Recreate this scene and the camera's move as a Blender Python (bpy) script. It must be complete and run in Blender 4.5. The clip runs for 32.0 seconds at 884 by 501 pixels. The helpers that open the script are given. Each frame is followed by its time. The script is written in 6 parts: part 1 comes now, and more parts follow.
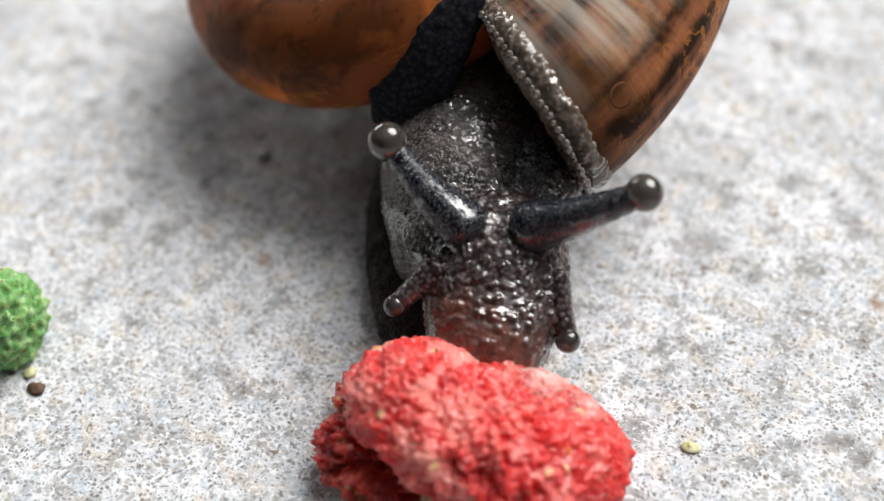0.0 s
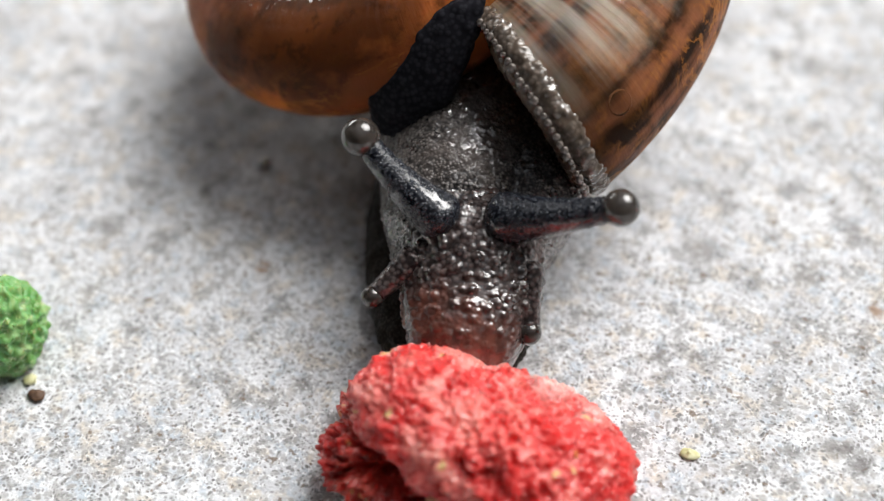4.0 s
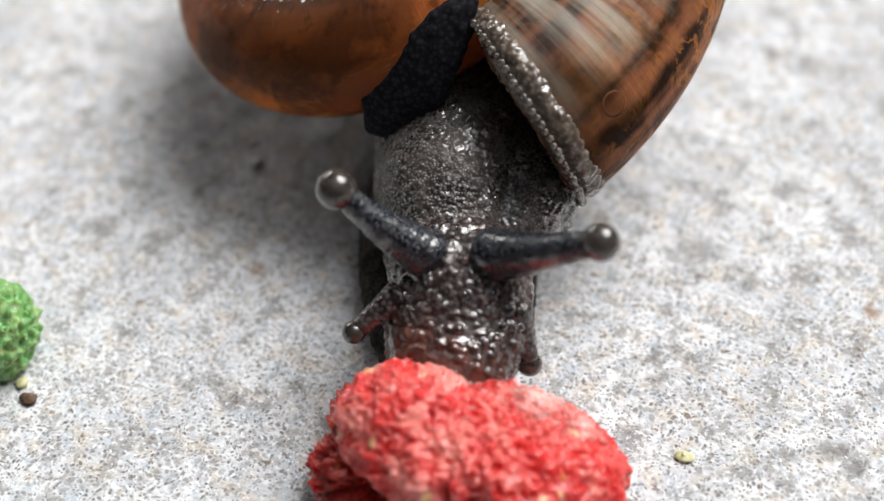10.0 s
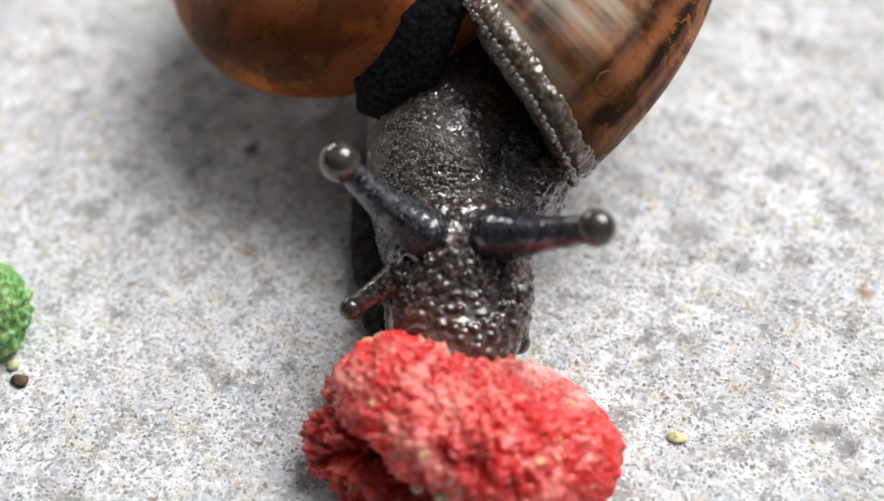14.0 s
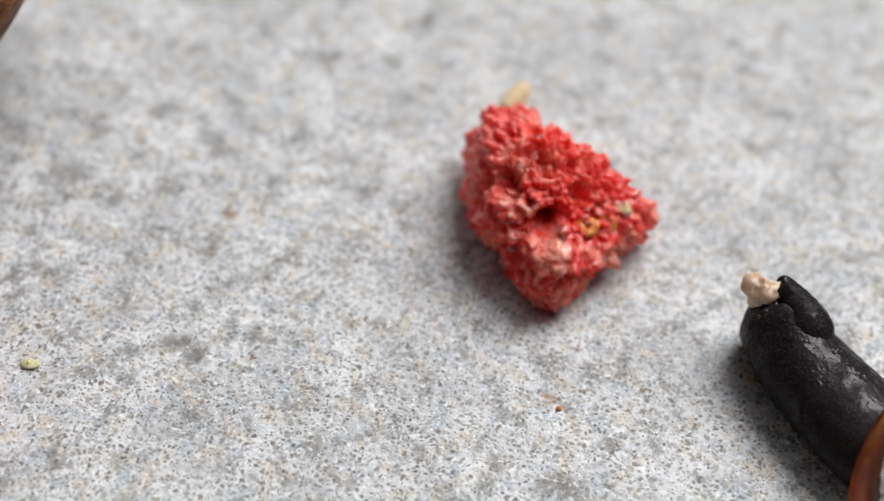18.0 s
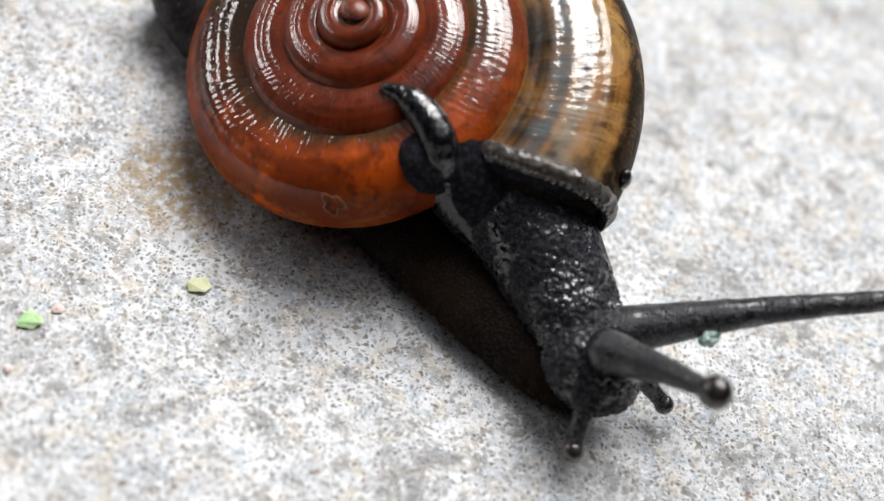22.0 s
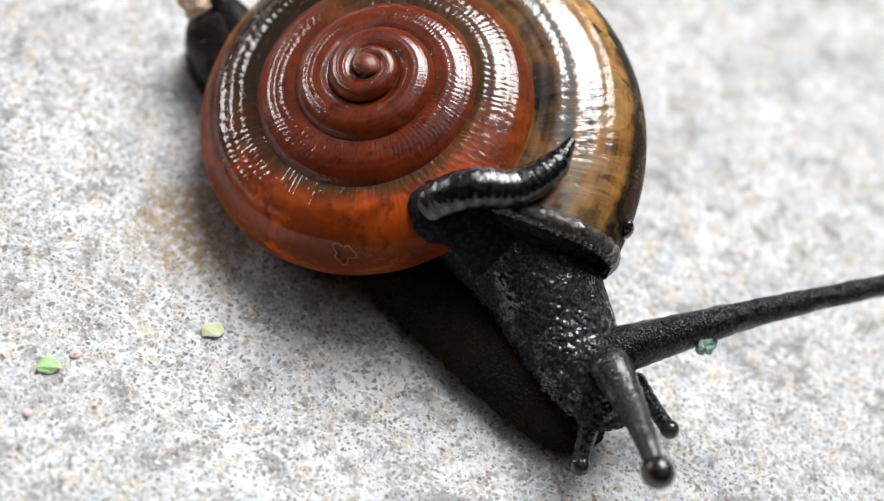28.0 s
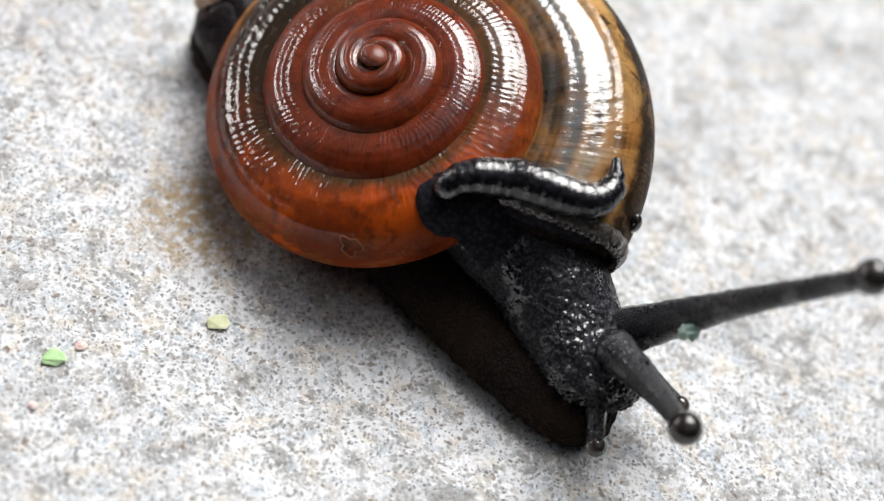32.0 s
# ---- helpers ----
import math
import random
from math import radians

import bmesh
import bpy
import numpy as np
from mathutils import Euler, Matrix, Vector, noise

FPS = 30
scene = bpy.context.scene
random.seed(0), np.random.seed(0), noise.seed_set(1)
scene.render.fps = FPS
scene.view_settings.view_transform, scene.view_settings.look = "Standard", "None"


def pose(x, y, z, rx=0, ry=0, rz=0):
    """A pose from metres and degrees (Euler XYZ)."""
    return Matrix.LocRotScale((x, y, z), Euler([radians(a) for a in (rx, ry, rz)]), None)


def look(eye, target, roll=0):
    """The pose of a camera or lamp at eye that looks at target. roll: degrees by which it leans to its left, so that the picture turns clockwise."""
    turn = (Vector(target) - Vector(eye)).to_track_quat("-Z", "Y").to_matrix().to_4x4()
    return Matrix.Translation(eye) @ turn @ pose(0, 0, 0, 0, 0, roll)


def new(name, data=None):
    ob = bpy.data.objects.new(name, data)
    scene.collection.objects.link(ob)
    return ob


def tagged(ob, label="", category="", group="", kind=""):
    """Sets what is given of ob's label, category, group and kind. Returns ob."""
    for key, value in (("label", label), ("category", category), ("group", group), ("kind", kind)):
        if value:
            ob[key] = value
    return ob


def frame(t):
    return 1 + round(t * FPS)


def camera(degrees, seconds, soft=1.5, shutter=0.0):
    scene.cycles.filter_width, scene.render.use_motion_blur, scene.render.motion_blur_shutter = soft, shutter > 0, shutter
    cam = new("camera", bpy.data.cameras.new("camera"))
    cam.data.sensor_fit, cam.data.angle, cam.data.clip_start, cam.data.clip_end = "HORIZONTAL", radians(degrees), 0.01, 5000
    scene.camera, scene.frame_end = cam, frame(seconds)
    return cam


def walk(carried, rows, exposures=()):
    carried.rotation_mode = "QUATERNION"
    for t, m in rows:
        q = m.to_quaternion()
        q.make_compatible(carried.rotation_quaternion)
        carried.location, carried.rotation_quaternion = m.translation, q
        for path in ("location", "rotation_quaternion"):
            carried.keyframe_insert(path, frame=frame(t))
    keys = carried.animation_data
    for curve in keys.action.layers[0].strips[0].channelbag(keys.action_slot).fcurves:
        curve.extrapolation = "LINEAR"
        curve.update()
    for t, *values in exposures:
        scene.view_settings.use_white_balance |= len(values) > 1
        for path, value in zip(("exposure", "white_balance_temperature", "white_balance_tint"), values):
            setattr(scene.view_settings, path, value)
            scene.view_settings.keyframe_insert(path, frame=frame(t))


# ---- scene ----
import functools

cam = camera(36.1, 32.0, soft=1.3)
cam.data.dof.use_dof = True
cam.data.dof.focus_distance = 0.0935
cam.data.dof.aperture_fstop = 16.0

CM = 0.01   # the plan below is in centimetres

PATH = [
    (0, (2.529, -6.263, 7.892), (-0.001, -0.895, 1.126), -2.65),
    (0.5, (2.520, -6.281, 7.903), (-0.006, -0.889, 1.154), -2.55),
    (1, (2.551, -6.274, 7.892), (-0.003, -0.883, 1.154), -2.78),
    (1.5, (2.548, -6.283, 7.901), (-0.001, -0.884, 1.166), -2.70),
    (2, (2.529, -6.261, 7.917), (-0.004, -0.884, 1.159), -2.70),
    (2.5, (2.543, -6.248, 7.888), (-0.000, -0.893, 1.116), -2.79),
    (3, (2.538, -6.246, 7.907), (0.000, -0.890, 1.134), -2.76),
    (3.5, (2.575, -6.265, 7.878), (0.003, -0.883, 1.138), -2.93),
    (5.5, (2.541, -6.310, 7.910), (-0.004, -0.861, 1.215), -2.50),
    (6, (2.529, -6.260, 7.921), (0.002, -0.870, 1.171), -2.62),
    (6.5, (2.501, -6.264, 7.898), (0.002, -0.890, 1.125), -2.42),
    (7, (2.512, -6.272, 7.905), (-0.000, -0.880, 1.150), -2.47),
    (7.5, (2.540, -6.270, 7.907), (0.002, -0.868, 1.171), -2.63),
    (8, (2.564, -6.242, 7.912), (0.006, -0.858, 1.169), -2.81),
    (8.5, (2.530, -6.264, 7.919), (0.002, -0.856, 1.183), -2.56),
    (9, (2.552, -6.204, 7.924), (0.024, -0.796, 1.189), -2.68),
    (9.5, (2.552, -6.198, 7.900), (0.025, -0.817, 1.143), -2.71),
    (10, (2.570, -6.198, 7.891), (0.022, -0.814, 1.144), -2.85),
    (10.5, (2.562, -6.237, 7.881), (0.017, -0.809, 1.169), -2.68),
    (11, (2.555, -6.207, 7.903), (0.016, -0.805, 1.167), -2.72),
    (11.5, (2.551, -6.251, 7.894), (0.017, -0.807, 1.190), -2.52),
    (12, (2.518, -6.246, 7.899), (0.012, -0.812, 1.177), -2.32),
    (12.5, (2.532, -6.239, 7.869), (0.016, -0.828, 1.132), -2.48),
    (13, (2.558, -6.228, 7.850), (0.024, -0.840, 1.101), -2.70),
    (15.5, (2.921, -6.222, 7.718), (0.782, -0.813, 0.850), -0.01),
    (16, (3.337, -6.267, 7.668), (1.504, -0.633, 0.894), 1.73),
    (16.5, (4.050, -6.273, 7.697), (2.395, -0.453, 1.034), 2.14),
    (17, (4.501, -6.124, 7.713), (3.194, -0.376, 0.912), 3.13),
    (17.5, (4.971, -6.131, 7.801), (3.921, -0.261, 1.060), 4.03),
    (18, (5.361, -6.141, 7.827), (4.588, -0.221, 1.093), 5.04),
    (18.5, (5.664, -6.128, 7.893), (5.137, -0.201, 1.140), 5.86),
    (19, (6.183, -6.291, 7.850), (6.113, -0.385, 1.059), 7.65),
    (19.5, (6.471, -6.384, 7.925), (6.878, -0.495, 1.132), 9.82),
    (20, (6.657, -6.493, 7.923), (7.570, -0.785, 1.025), 12.59),
    (20.5, (6.972, -6.881, 7.784), (8.186, -1.160, 0.944), 14.64),
    (21, (7.207, -7.154, 7.808), (8.723, -1.637, 0.860), 16.15),
    (21.5, (7.307, -7.470, 7.841), (8.998, -2.202, 0.742), 17.55),
    (22, (7.405, -7.709, 7.865), (9.104, -2.622, 0.638), 17.81),
    (22.5, (7.351, -7.842, 7.962), (9.032, -2.537, 0.889), 17.01),
    (23, (7.372, -7.801, 7.905), (9.051, -2.619, 0.741), 17.40),
    (23.5, (7.430, -7.706, 7.842), (9.082, -2.509, 0.682), 17.23),
    (24, (7.412, -7.694, 7.863), (9.095, -2.493, 0.714), 17.46),
    (24.5, (7.406, -7.740, 7.898), (9.096, -2.475, 0.797), 17.33),
    (25, (7.389, -7.731, 7.960), (9.076, -2.481, 0.847), 17.34),
    (25.5, (7.332, -7.763, 8.009), (9.026, -2.526, 0.889), 17.43),
    (27.5, (7.267, -7.605, 8.225), (8.994, -2.494, 1.020), 18.25),
    (28, (7.268, -7.607, 8.227), (8.988, -2.496, 1.021), 18.21),
    (28.5, (7.232, -7.557, 8.198), (8.988, -2.507, 0.958), 18.77),
    (29, (7.227, -7.567, 8.190), (8.973, -2.524, 0.943), 18.74),
    (29.5, (7.233, -7.549, 8.229), (8.969, -2.519, 0.970), 18.71),
    (30, (7.218, -7.549, 8.217), (8.966, -2.509, 0.968), 18.83),
    (30.5, (7.202, -7.545, 8.219), (8.959, -2.507, 0.971), 18.86),
    (31, (7.200, -7.551, 8.209), (8.956, -2.508, 0.965), 18.84),
    (31.5, (7.187, -7.529, 8.224), (8.946, -2.491, 0.977), 18.95),
    (32, (7.174, -7.521, 8.215), (8.947, -2.507, 0.954), 19.13),
]

walk(cam, [(t, look(Vector(eye) * CM, Vector(target) * CM, roll)) for t, eye, target, roll in PATH],
     exposures=[(0, -0.12), (13.5, -0.12), (15.5, -0.12), (16, -0.08), (17, -0.35), (18, -0.55), (18.7, -0.49), (19.1, -0.34), (20, -0.27), (21, -0.16), (22, -0.12), (32, -0.10)])

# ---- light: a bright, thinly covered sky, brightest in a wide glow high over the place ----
SUN_EL, SUN_AZ = 54.0, 32.0     # azimuth from +y towards +x
SUN_WAY = (math.sin(radians(SUN_AZ)) * math.cos(radians(SUN_EL)), math.cos(radians(SUN_AZ)) * math.cos(radians(SUN_EL)), math.sin(radians(SUN_EL)))
world = bpy.data.worlds.new("sky")
scene.world = world
world.use_nodes = True
wn = world.node_tree
sky = wn.nodes.new("ShaderNodeTexSky")
sky.sky_type, sky.sun_disc = "NISHITA", False
sky.sun_elevation, sky.sun_rotation = radians(SUN_EL), radians(SUN_AZ)
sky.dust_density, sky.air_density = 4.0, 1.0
pale = wn.nodes.new("ShaderNodeHueSaturation")     # thin white cloud: the blue is nearly gone
pale.inputs["Saturation"].default_value = 0.25
wn.links.new(sky.outputs["Color"], pale.inputs["Color"])
wn.links.new(pale.outputs["Color"], wn.nodes["Background"].inputs["Color"])
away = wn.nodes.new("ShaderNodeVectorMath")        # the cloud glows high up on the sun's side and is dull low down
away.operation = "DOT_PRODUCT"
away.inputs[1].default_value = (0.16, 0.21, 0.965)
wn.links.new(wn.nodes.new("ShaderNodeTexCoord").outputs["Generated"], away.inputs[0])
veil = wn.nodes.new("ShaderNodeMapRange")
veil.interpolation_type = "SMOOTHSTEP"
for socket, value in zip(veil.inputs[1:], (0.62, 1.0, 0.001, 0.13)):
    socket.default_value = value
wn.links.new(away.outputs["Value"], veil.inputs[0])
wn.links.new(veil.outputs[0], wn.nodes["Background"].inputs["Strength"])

sun_data = bpy.data.lights.new("sun", "SUN")
sun_data.energy, sun_data.angle, sun_data.color = 4.1, radians(42), (1.0, 0.99, 0.975)
sun = new("sun", sun_data)
sun.matrix_world = look(SUN_WAY, (0, 0, 0))


# ---- materials ----
class Mat:
    """A small writer of node materials."""

    def __init__(self, name):
        self.m = bpy.data.materials.new(name)
        self.m.use_nodes = True
        self.t = self.m.node_tree
        self.b = self.t.nodes["Principled BSDF"]

    def node(self, kind, **ins):
        n = self.t.nodes.new(kind)
        for key, v in ins.items():
            self.put(n.inputs[key.replace("_", " ")], v)
        return n

    def put(self, socket, v):
        if isinstance(v, bpy.types.NodeSocket):
            self.t.links.new(v, socket)
        else:
            socket.default_value = (*v, 1.0) if isinstance(v, tuple) and len(v) == 3 and socket.type == "RGBA" else v

    def coord(self, which="Object"):
        return self.node("ShaderNodeTexCoord").outputs[which]

    def noise(self, scale, detail=3.0, rough=0.55, vec=None, distortion=0.0):
        n = self.node("ShaderNodeTexNoise", Scale=scale, Detail=detail, Roughness=rough, Distortion=distortion)
        self.put(n.inputs["Vector"], vec if vec is not None else self.coord())
        return n.outputs["Fac"]

    def cells(self, scale, vec=None, feature="F1", rnd=1.0):
        n = self.node("ShaderNodeTexVoronoi", Scale=scale, Randomness=rnd)
        n.feature = feature
        self.put(n.inputs["Vector"], vec if vec is not None else self.coord())
        return n.outputs

    def span(self, v, a, b, c=0.0, d=1.0, smooth=True):
        n = self.node("ShaderNodeMapRange")
        n.interpolation_type = "SMOOTHSTEP" if smooth else "LINEAR"
        for socket, x in zip(n.inputs, (v, a, b, c, d)):
            self.put(socket, x)
        return n.outputs[0]

    def calc(self, op, a, b=0.0):
        n = self.node("ShaderNodeMath")
        n.operation = op
        self.put(n.inputs[0], a)
        self.put(n.inputs[1], b)
        return n.outputs[0]

    def mix(self, f, a, b, kind="MIX"):
        n = self.node("ShaderNodeMix")
        n.data_type, n.blend_type = "RGBA", kind
        self.put(n.inputs["Factor"], f)
        self.put(n.inputs[6], a)
        self.put(n.inputs[7], b)
        return n.outputs[2]

    def bump(self, height, distance, strength=1.0, under=None):
        n = self.node("ShaderNodeBump", Height=height, Distance=distance, Strength=strength)
        if under is not None:
            self.put(n.inputs["Normal"], under)
        return n.outputs["Normal"]

    def set(self, **ins):
        for key, v in ins.items():
            self.put(self.b.inputs[key.replace("_", " ")], v)
        return self.m


TAN_SPOT, GREY_SPOT = (0.30, 0.18, 0.10), (0.27, 0.26, 0.25)
SPOTS = ((-0.0167, -0.0059, 0.0009, TAN_SPOT), (0.0271, -0.0061, 0.0011, GREY_SPOT), (0.0547, -0.0045, 0.0009, TAN_SPOT), (0.0466, -0.0109, 0.0009, GREY_SPOT), (0.0141, 0.0079, 0.0022, GREY_SPOT), (0.0278, 0.0070, 0.0009, TAN_SPOT), (-0.0297, 0.0102, 0.0009, TAN_SPOT))


def stone():
    """Pale grey speckled stone tile, with grains of a third of a millimetre and cloudy blotches."""
    m = Mat("speckled_stone")
    broad = m.noise(105, 4, 0.6)
    mid = m.noise(380, 4, 0.62)
    base = m.mix(m.span(broad, 0.36, 0.64), (0.565, 0.578, 0.60), (0.77, 0.782, 0.80))
    base = m.mix(m.span(m.noise(620, 2), 0.50, 0.66, 0.0, 0.85), base, (0.49, 0.545, 0.60))
    base = m.mix(m.span(m.noise(520, 3), 0.50, 0.66, 0.0, 0.85), base, (0.63, 0.575, 0.50))
    base = m.mix(m.span(mid, 0.51, 0.66, 0.0, 0.85), base, (0.26, 0.255, 0.25))
    base = m.mix(m.span(m.noise(2500, 2, 0.5, distortion=0.4), 0.54, 0.64, 0.0, 0.8), base, (0.82, 0.83, 0.84))
    # salt and pepper: roundish grey grains, each of its own strength
    warp = m.node("ShaderNodeVectorMath")
    warp.operation = "MULTIPLY_ADD"
    m.put(warp.inputs[0], m.node("ShaderNodeTexNoise", Scale=2300.0, Detail=2.0).outputs["Color"])
    m.put(warp.inputs[1], (0.0013, 0.0013, 0.0))
    m.put(warp.inputs[2], m.coord())
    dense = m.span(m.noise(240, 2), 0.35, 0.65, 0.30, -0.2)
    for size, tint in ((2600, (0.14, 0.138, 0.136)), (3900, (0.20, 0.196, 0.19)), (1600, (0.36, 0.35, 0.34))):
        c = m.cells(size, warp.outputs[0])
        own = m.span(m.node("ShaderNodeSeparateColor", Color=c["Color"]).outputs[0], dense, 1.0, 0.0, 1.0, False)
        base = m.mix(m.calc("MULTIPLY", m.span(c["Distance"], 0.52, 0.20), own), base, tint)
    rare = m.noise(1100, 3)
    base = m.mix(m.span(rare, 0.62, 0.69, 0.0, 0.8), base, (0.17, 0.12, 0.08))
    patch = m.calc("MULTIPLY", m.span(m.noise(95, 3), 0.60, 0.70), m.span(m.noise(900, 3), 0.40, 0.60))
    base = m.mix(m.calc("MULTIPLY", patch, 0.6), base, (0.16, 0.15, 0.145))
    # a rust stain beside the second shell
    place = m.node("ShaderNodeVectorMath")
    place.operation = "DISTANCE"
    m.put(place.inputs[0], m.coord())
    m.put(place.inputs[1], (0.0735, -0.0172, 0.0))
    ragged = m.calc("ADD", place.outputs["Value"], m.calc("MULTIPLY", m.calc("SUBTRACT", m.noise(330, 4), 0.5), 0.011))
    stain = m.calc("MULTIPLY", m.span(ragged, 0.0062, 0.0012), m.span(m.noise(1300, 3), 0.36, 0.58))
    base = m.mix(m.calc("MULTIPLY", stain, 0.85), base, (0.36, 0.24, 0.10))
    # single brown and grey spots
    for x, y, size, tint in SPOTS:
        near = m.node("ShaderNodeVectorMath")
        near.operation = "DISTANCE"
        m.put(near.inputs[0], warp.outputs[0])
        m.put(near.inputs[1], (x + 0.00065, y + 0.00065, 0.0))
        base = m.mix(m.calc("MULTIPLY", m.span(near.outputs["Value"], size, size * 0.3), m.span(m.noise(1600, 2), 0.35, 0.55, 0.3, 0.85)), base, tint)
    rough = m.span(m.noise(300, 3), 0.3, 0.7, 0.5, 0.75)
    nrm = m.bump(m.noise(230, 4, 0.55), 0.0011, 0.55)
    nrm = m.bump(m.noise(1900, 3), 0.00016, 0.7, nrm)
    return m.set(Base_Color=base, Roughness=rough, Normal=nrm)


def shell_horn(name, dark, red, amber, olive, flame, blotch=0.0, shine_amount=0.3, ribs=1.0, stripes=1.0, wet_from=0.56):
    """Glossy horn shell. u counts whorls back from the lip, v runs round the whorl: 0.5 is the rim, 0.75 the top, 0.9 the seam."""
    m = Mat(name)
    sep = m.node("ShaderNodeSeparateXYZ", Vector=m.coord("UV"))
    u, v = sep.outputs[0], sep.outputs[1]
    grid = lambda a, b: m.node("ShaderNodeCombineXYZ", X=m.calc("MULTIPLY", u, a), Y=m.calc("MULTIPLY", v, b), Z=0.0).outputs[0]
    both = lambda *f: functools.reduce(lambda a, b: m.calc("MULTIPLY", a, b), f)
    stretch, lines, rings, blocks = grid(7.0, 3.0), grid(46.0, 1.2), grid(1.2, 30.0), grid(30.0, 9.0)
    cloud = m.noise(2.2, 4, 0.6, stretch, 0.6)
    fine = m.noise(9.0, 4, 0.6, stretch, 0.5)
    growth_lines = m.noise(3.0, 4, 0.65, lines)
    band = m.noise(1.0, 2, 0.5, rings)
    grains = m.noise(620, 4, 0.62)
    blur = m.noise(190, 4, 0.6, distortion=0.4)
    uu = m.calc("ADD", u, m.calc("MULTIPLY", m.calc("SUBTRACT", cloud, 0.5), 0.25))
    vv = m.calc("ADD", v, m.calc("MULTIPLY", m.calc("SUBTRACT", fine, 0.5), 0.05))
    deep = tuple(0.32 * a for a in red)
    # spire: deep red brown with fine growth lines and cloudy darker flecks
    col = m.mix(m.span(cloud, 0.35, 0.75, 0.0, 0.7), red, deep)
    col = m.mix(m.span(growth_lines, 0.50, 0.70, 0.0, 0.55), col, deep)
    col = m.mix(m.span(grains, 0.44, 0.66, 0.0, 0.6), col, tuple(1.4 * a for a in red))
    col = m.mix(m.span(m.noise(1500, 3), 0.55, 0.70, 0.0, 0.6), col, deep)
    # the start of the last whorl: amber below its shoulder, red towards the rim
    early = m.calc("MULTIPLY", m.span(uu, 0.50, 0.72), m.span(uu, 1.30, 1.00))
    side = m.calc("MULTIPLY", m.span(vv, 0.79, 0.69), early)
    warm = m.mix(m.span(vv, 0.68, 0.54), amber, tuple(0.30 * a + 0.6 * r for a, r in zip(amber, red)))
    warm = m.mix(m.span(blur, 0.40, 0.60, 0.0, 0.85), warm, tuple(0.16 * a + 0.7 * r for a, r in zip(amber, red)))
    warm = m.mix(m.span(grains, 0.50, 0.66, 0.0, 0.65), warm, deep)
    warm = m.mix(m.span(m.noise(300, 3), 0.54, 0.70, 0.0, 0.8), warm, tuple(min(1.0, 1.5 * a) for a in amber))
    col = m.mix(side, col, warm)
    shoulder = both(m.span(vv, 0.70, 0.76), m.span(uu, 1.45, 1.15), m.span(blur, 0.32, 0.55, 0.6, 1.0))
    col = m.mix(shoulder, col, m.mix(m.span(growth_lines, 0.4, 0.65, 0.1, 0.7), tuple(0.36 * a for a in olive), dark))
    # its end: olive brown by the seam, then dark, blue-grey, cream and dark again in strips along the whorl, cut by growth lines
    late = m.span(uu, 0.62, 0.40)
    cut = m.span(m.noise(1.6, 3, 0.6, lines), 0.36, 0.62)
    chips = m.span(m.noise(1.4, 3, 0.6, blocks), 0.38, 0.60)
    tail = m.mix(m.span(m.calc("ADD", m.calc("MULTIPLY", blur, 0.5), m.calc("MULTIPLY", band, 0.5)), 0.40, 0.58), tuple(1.05 * a for a in olive), dark)
    strip = lambda lo, hi, w=0.018: m.calc("MULTIPLY", m.span(vv, lo - w, lo + w), m.span(vv, hi + w, hi - w))
    tail = m.mix(both(strip(0.80, 0.83, 0.012), 0.8 * stripes), tail, dark)
    tail = m.mix(both(strip(0.735, 0.75, 0.008), m.span(band, 0.4, 0.6, 0.3, 1.0), 0.7 * stripes), tail, dark)
    tail = m.mix(both(strip(0.70, 0.73, 0.012), m.span(cut, 0, 1, 0.6, 1.0), m.span(uu, 0.44, 0.26, 0.1, 1.0), 0.8 * stripes), tail, (0.085, 0.105, 0.118))
    tail = m.mix(both(strip(0.645, 0.695), m.span(cut, 0, 1, 0.6, 1.0), chips, m.span(uu, 0.46, 0.26, 0.15, 1.0), 0.75 * stripes), tail, (0.40, 0.33, 0.24))
    tail = m.mix(both(strip(0.30, 0.585), stripes), tail, dark)
    tongues = m.calc("MULTIPLY", m.span(m.noise(2.6, 4, 0.65, stretch, 1.4), 0.44, 0.52), m.span(grains, 0.34, 0.55, 0.35, 1.0))
    tail = m.mix(both(strip(0.585, 0.645), tongues, m.span(uu, 0.66, 0.52), m.span(uu, 0.06, 0.22, 0.35, 1.0), 0.9), tail, flame)
    tail = m.mix(m.span(growth_lines, 0.52, 0.70, 0.0, 0.22), tail, dark)
    tail = m.mix(both(m.span(uu, 0.20, 0.36), m.span(vv, 0.64, 0.69), 0.7 * stripes), tail, dark)
    col = m.mix(late, col, tail)
    again = both(m.span(uu, 0.98, 1.12), m.span(uu, 1.52, 1.34), m.span(vv, 0.62, 0.68, 0.5, 1.0), 0.8)
    col = m.mix(again, col, m.mix(m.span(blur, 0.36, 0.62, 0.1, 0.85), tuple(0.45 * a for a in olive), dark))
    black = both(m.span(uu, 0.34, 0.46), m.span(uu, 0.74, 0.62), m.span(vv, 0.60, 0.66))
    col = m.mix(m.calc("MULTIPLY", black, 0.9), col, dark)
    cracks = m.noise(3.0, 5, 0.65, stretch, 1.8)
    vein = both(m.span(m.calc("ABSOLUTE", m.calc("SUBTRACT", cracks, 0.5)), 0.06, 0.0), m.span(cloud, 0.42, 0.56), m.span(vv, 0.66, 0.5))
    col = m.mix(m.calc("MULTIPLY", vein, 0.42 - 0.25 * stripes), col, flame)
    # the seam is dark, with a thin pale edge on the whorl above it
    col = m.mix(m.calc("MULTIPLY", m.span(v, 0.89, 0.93), 0.6), col, dark)
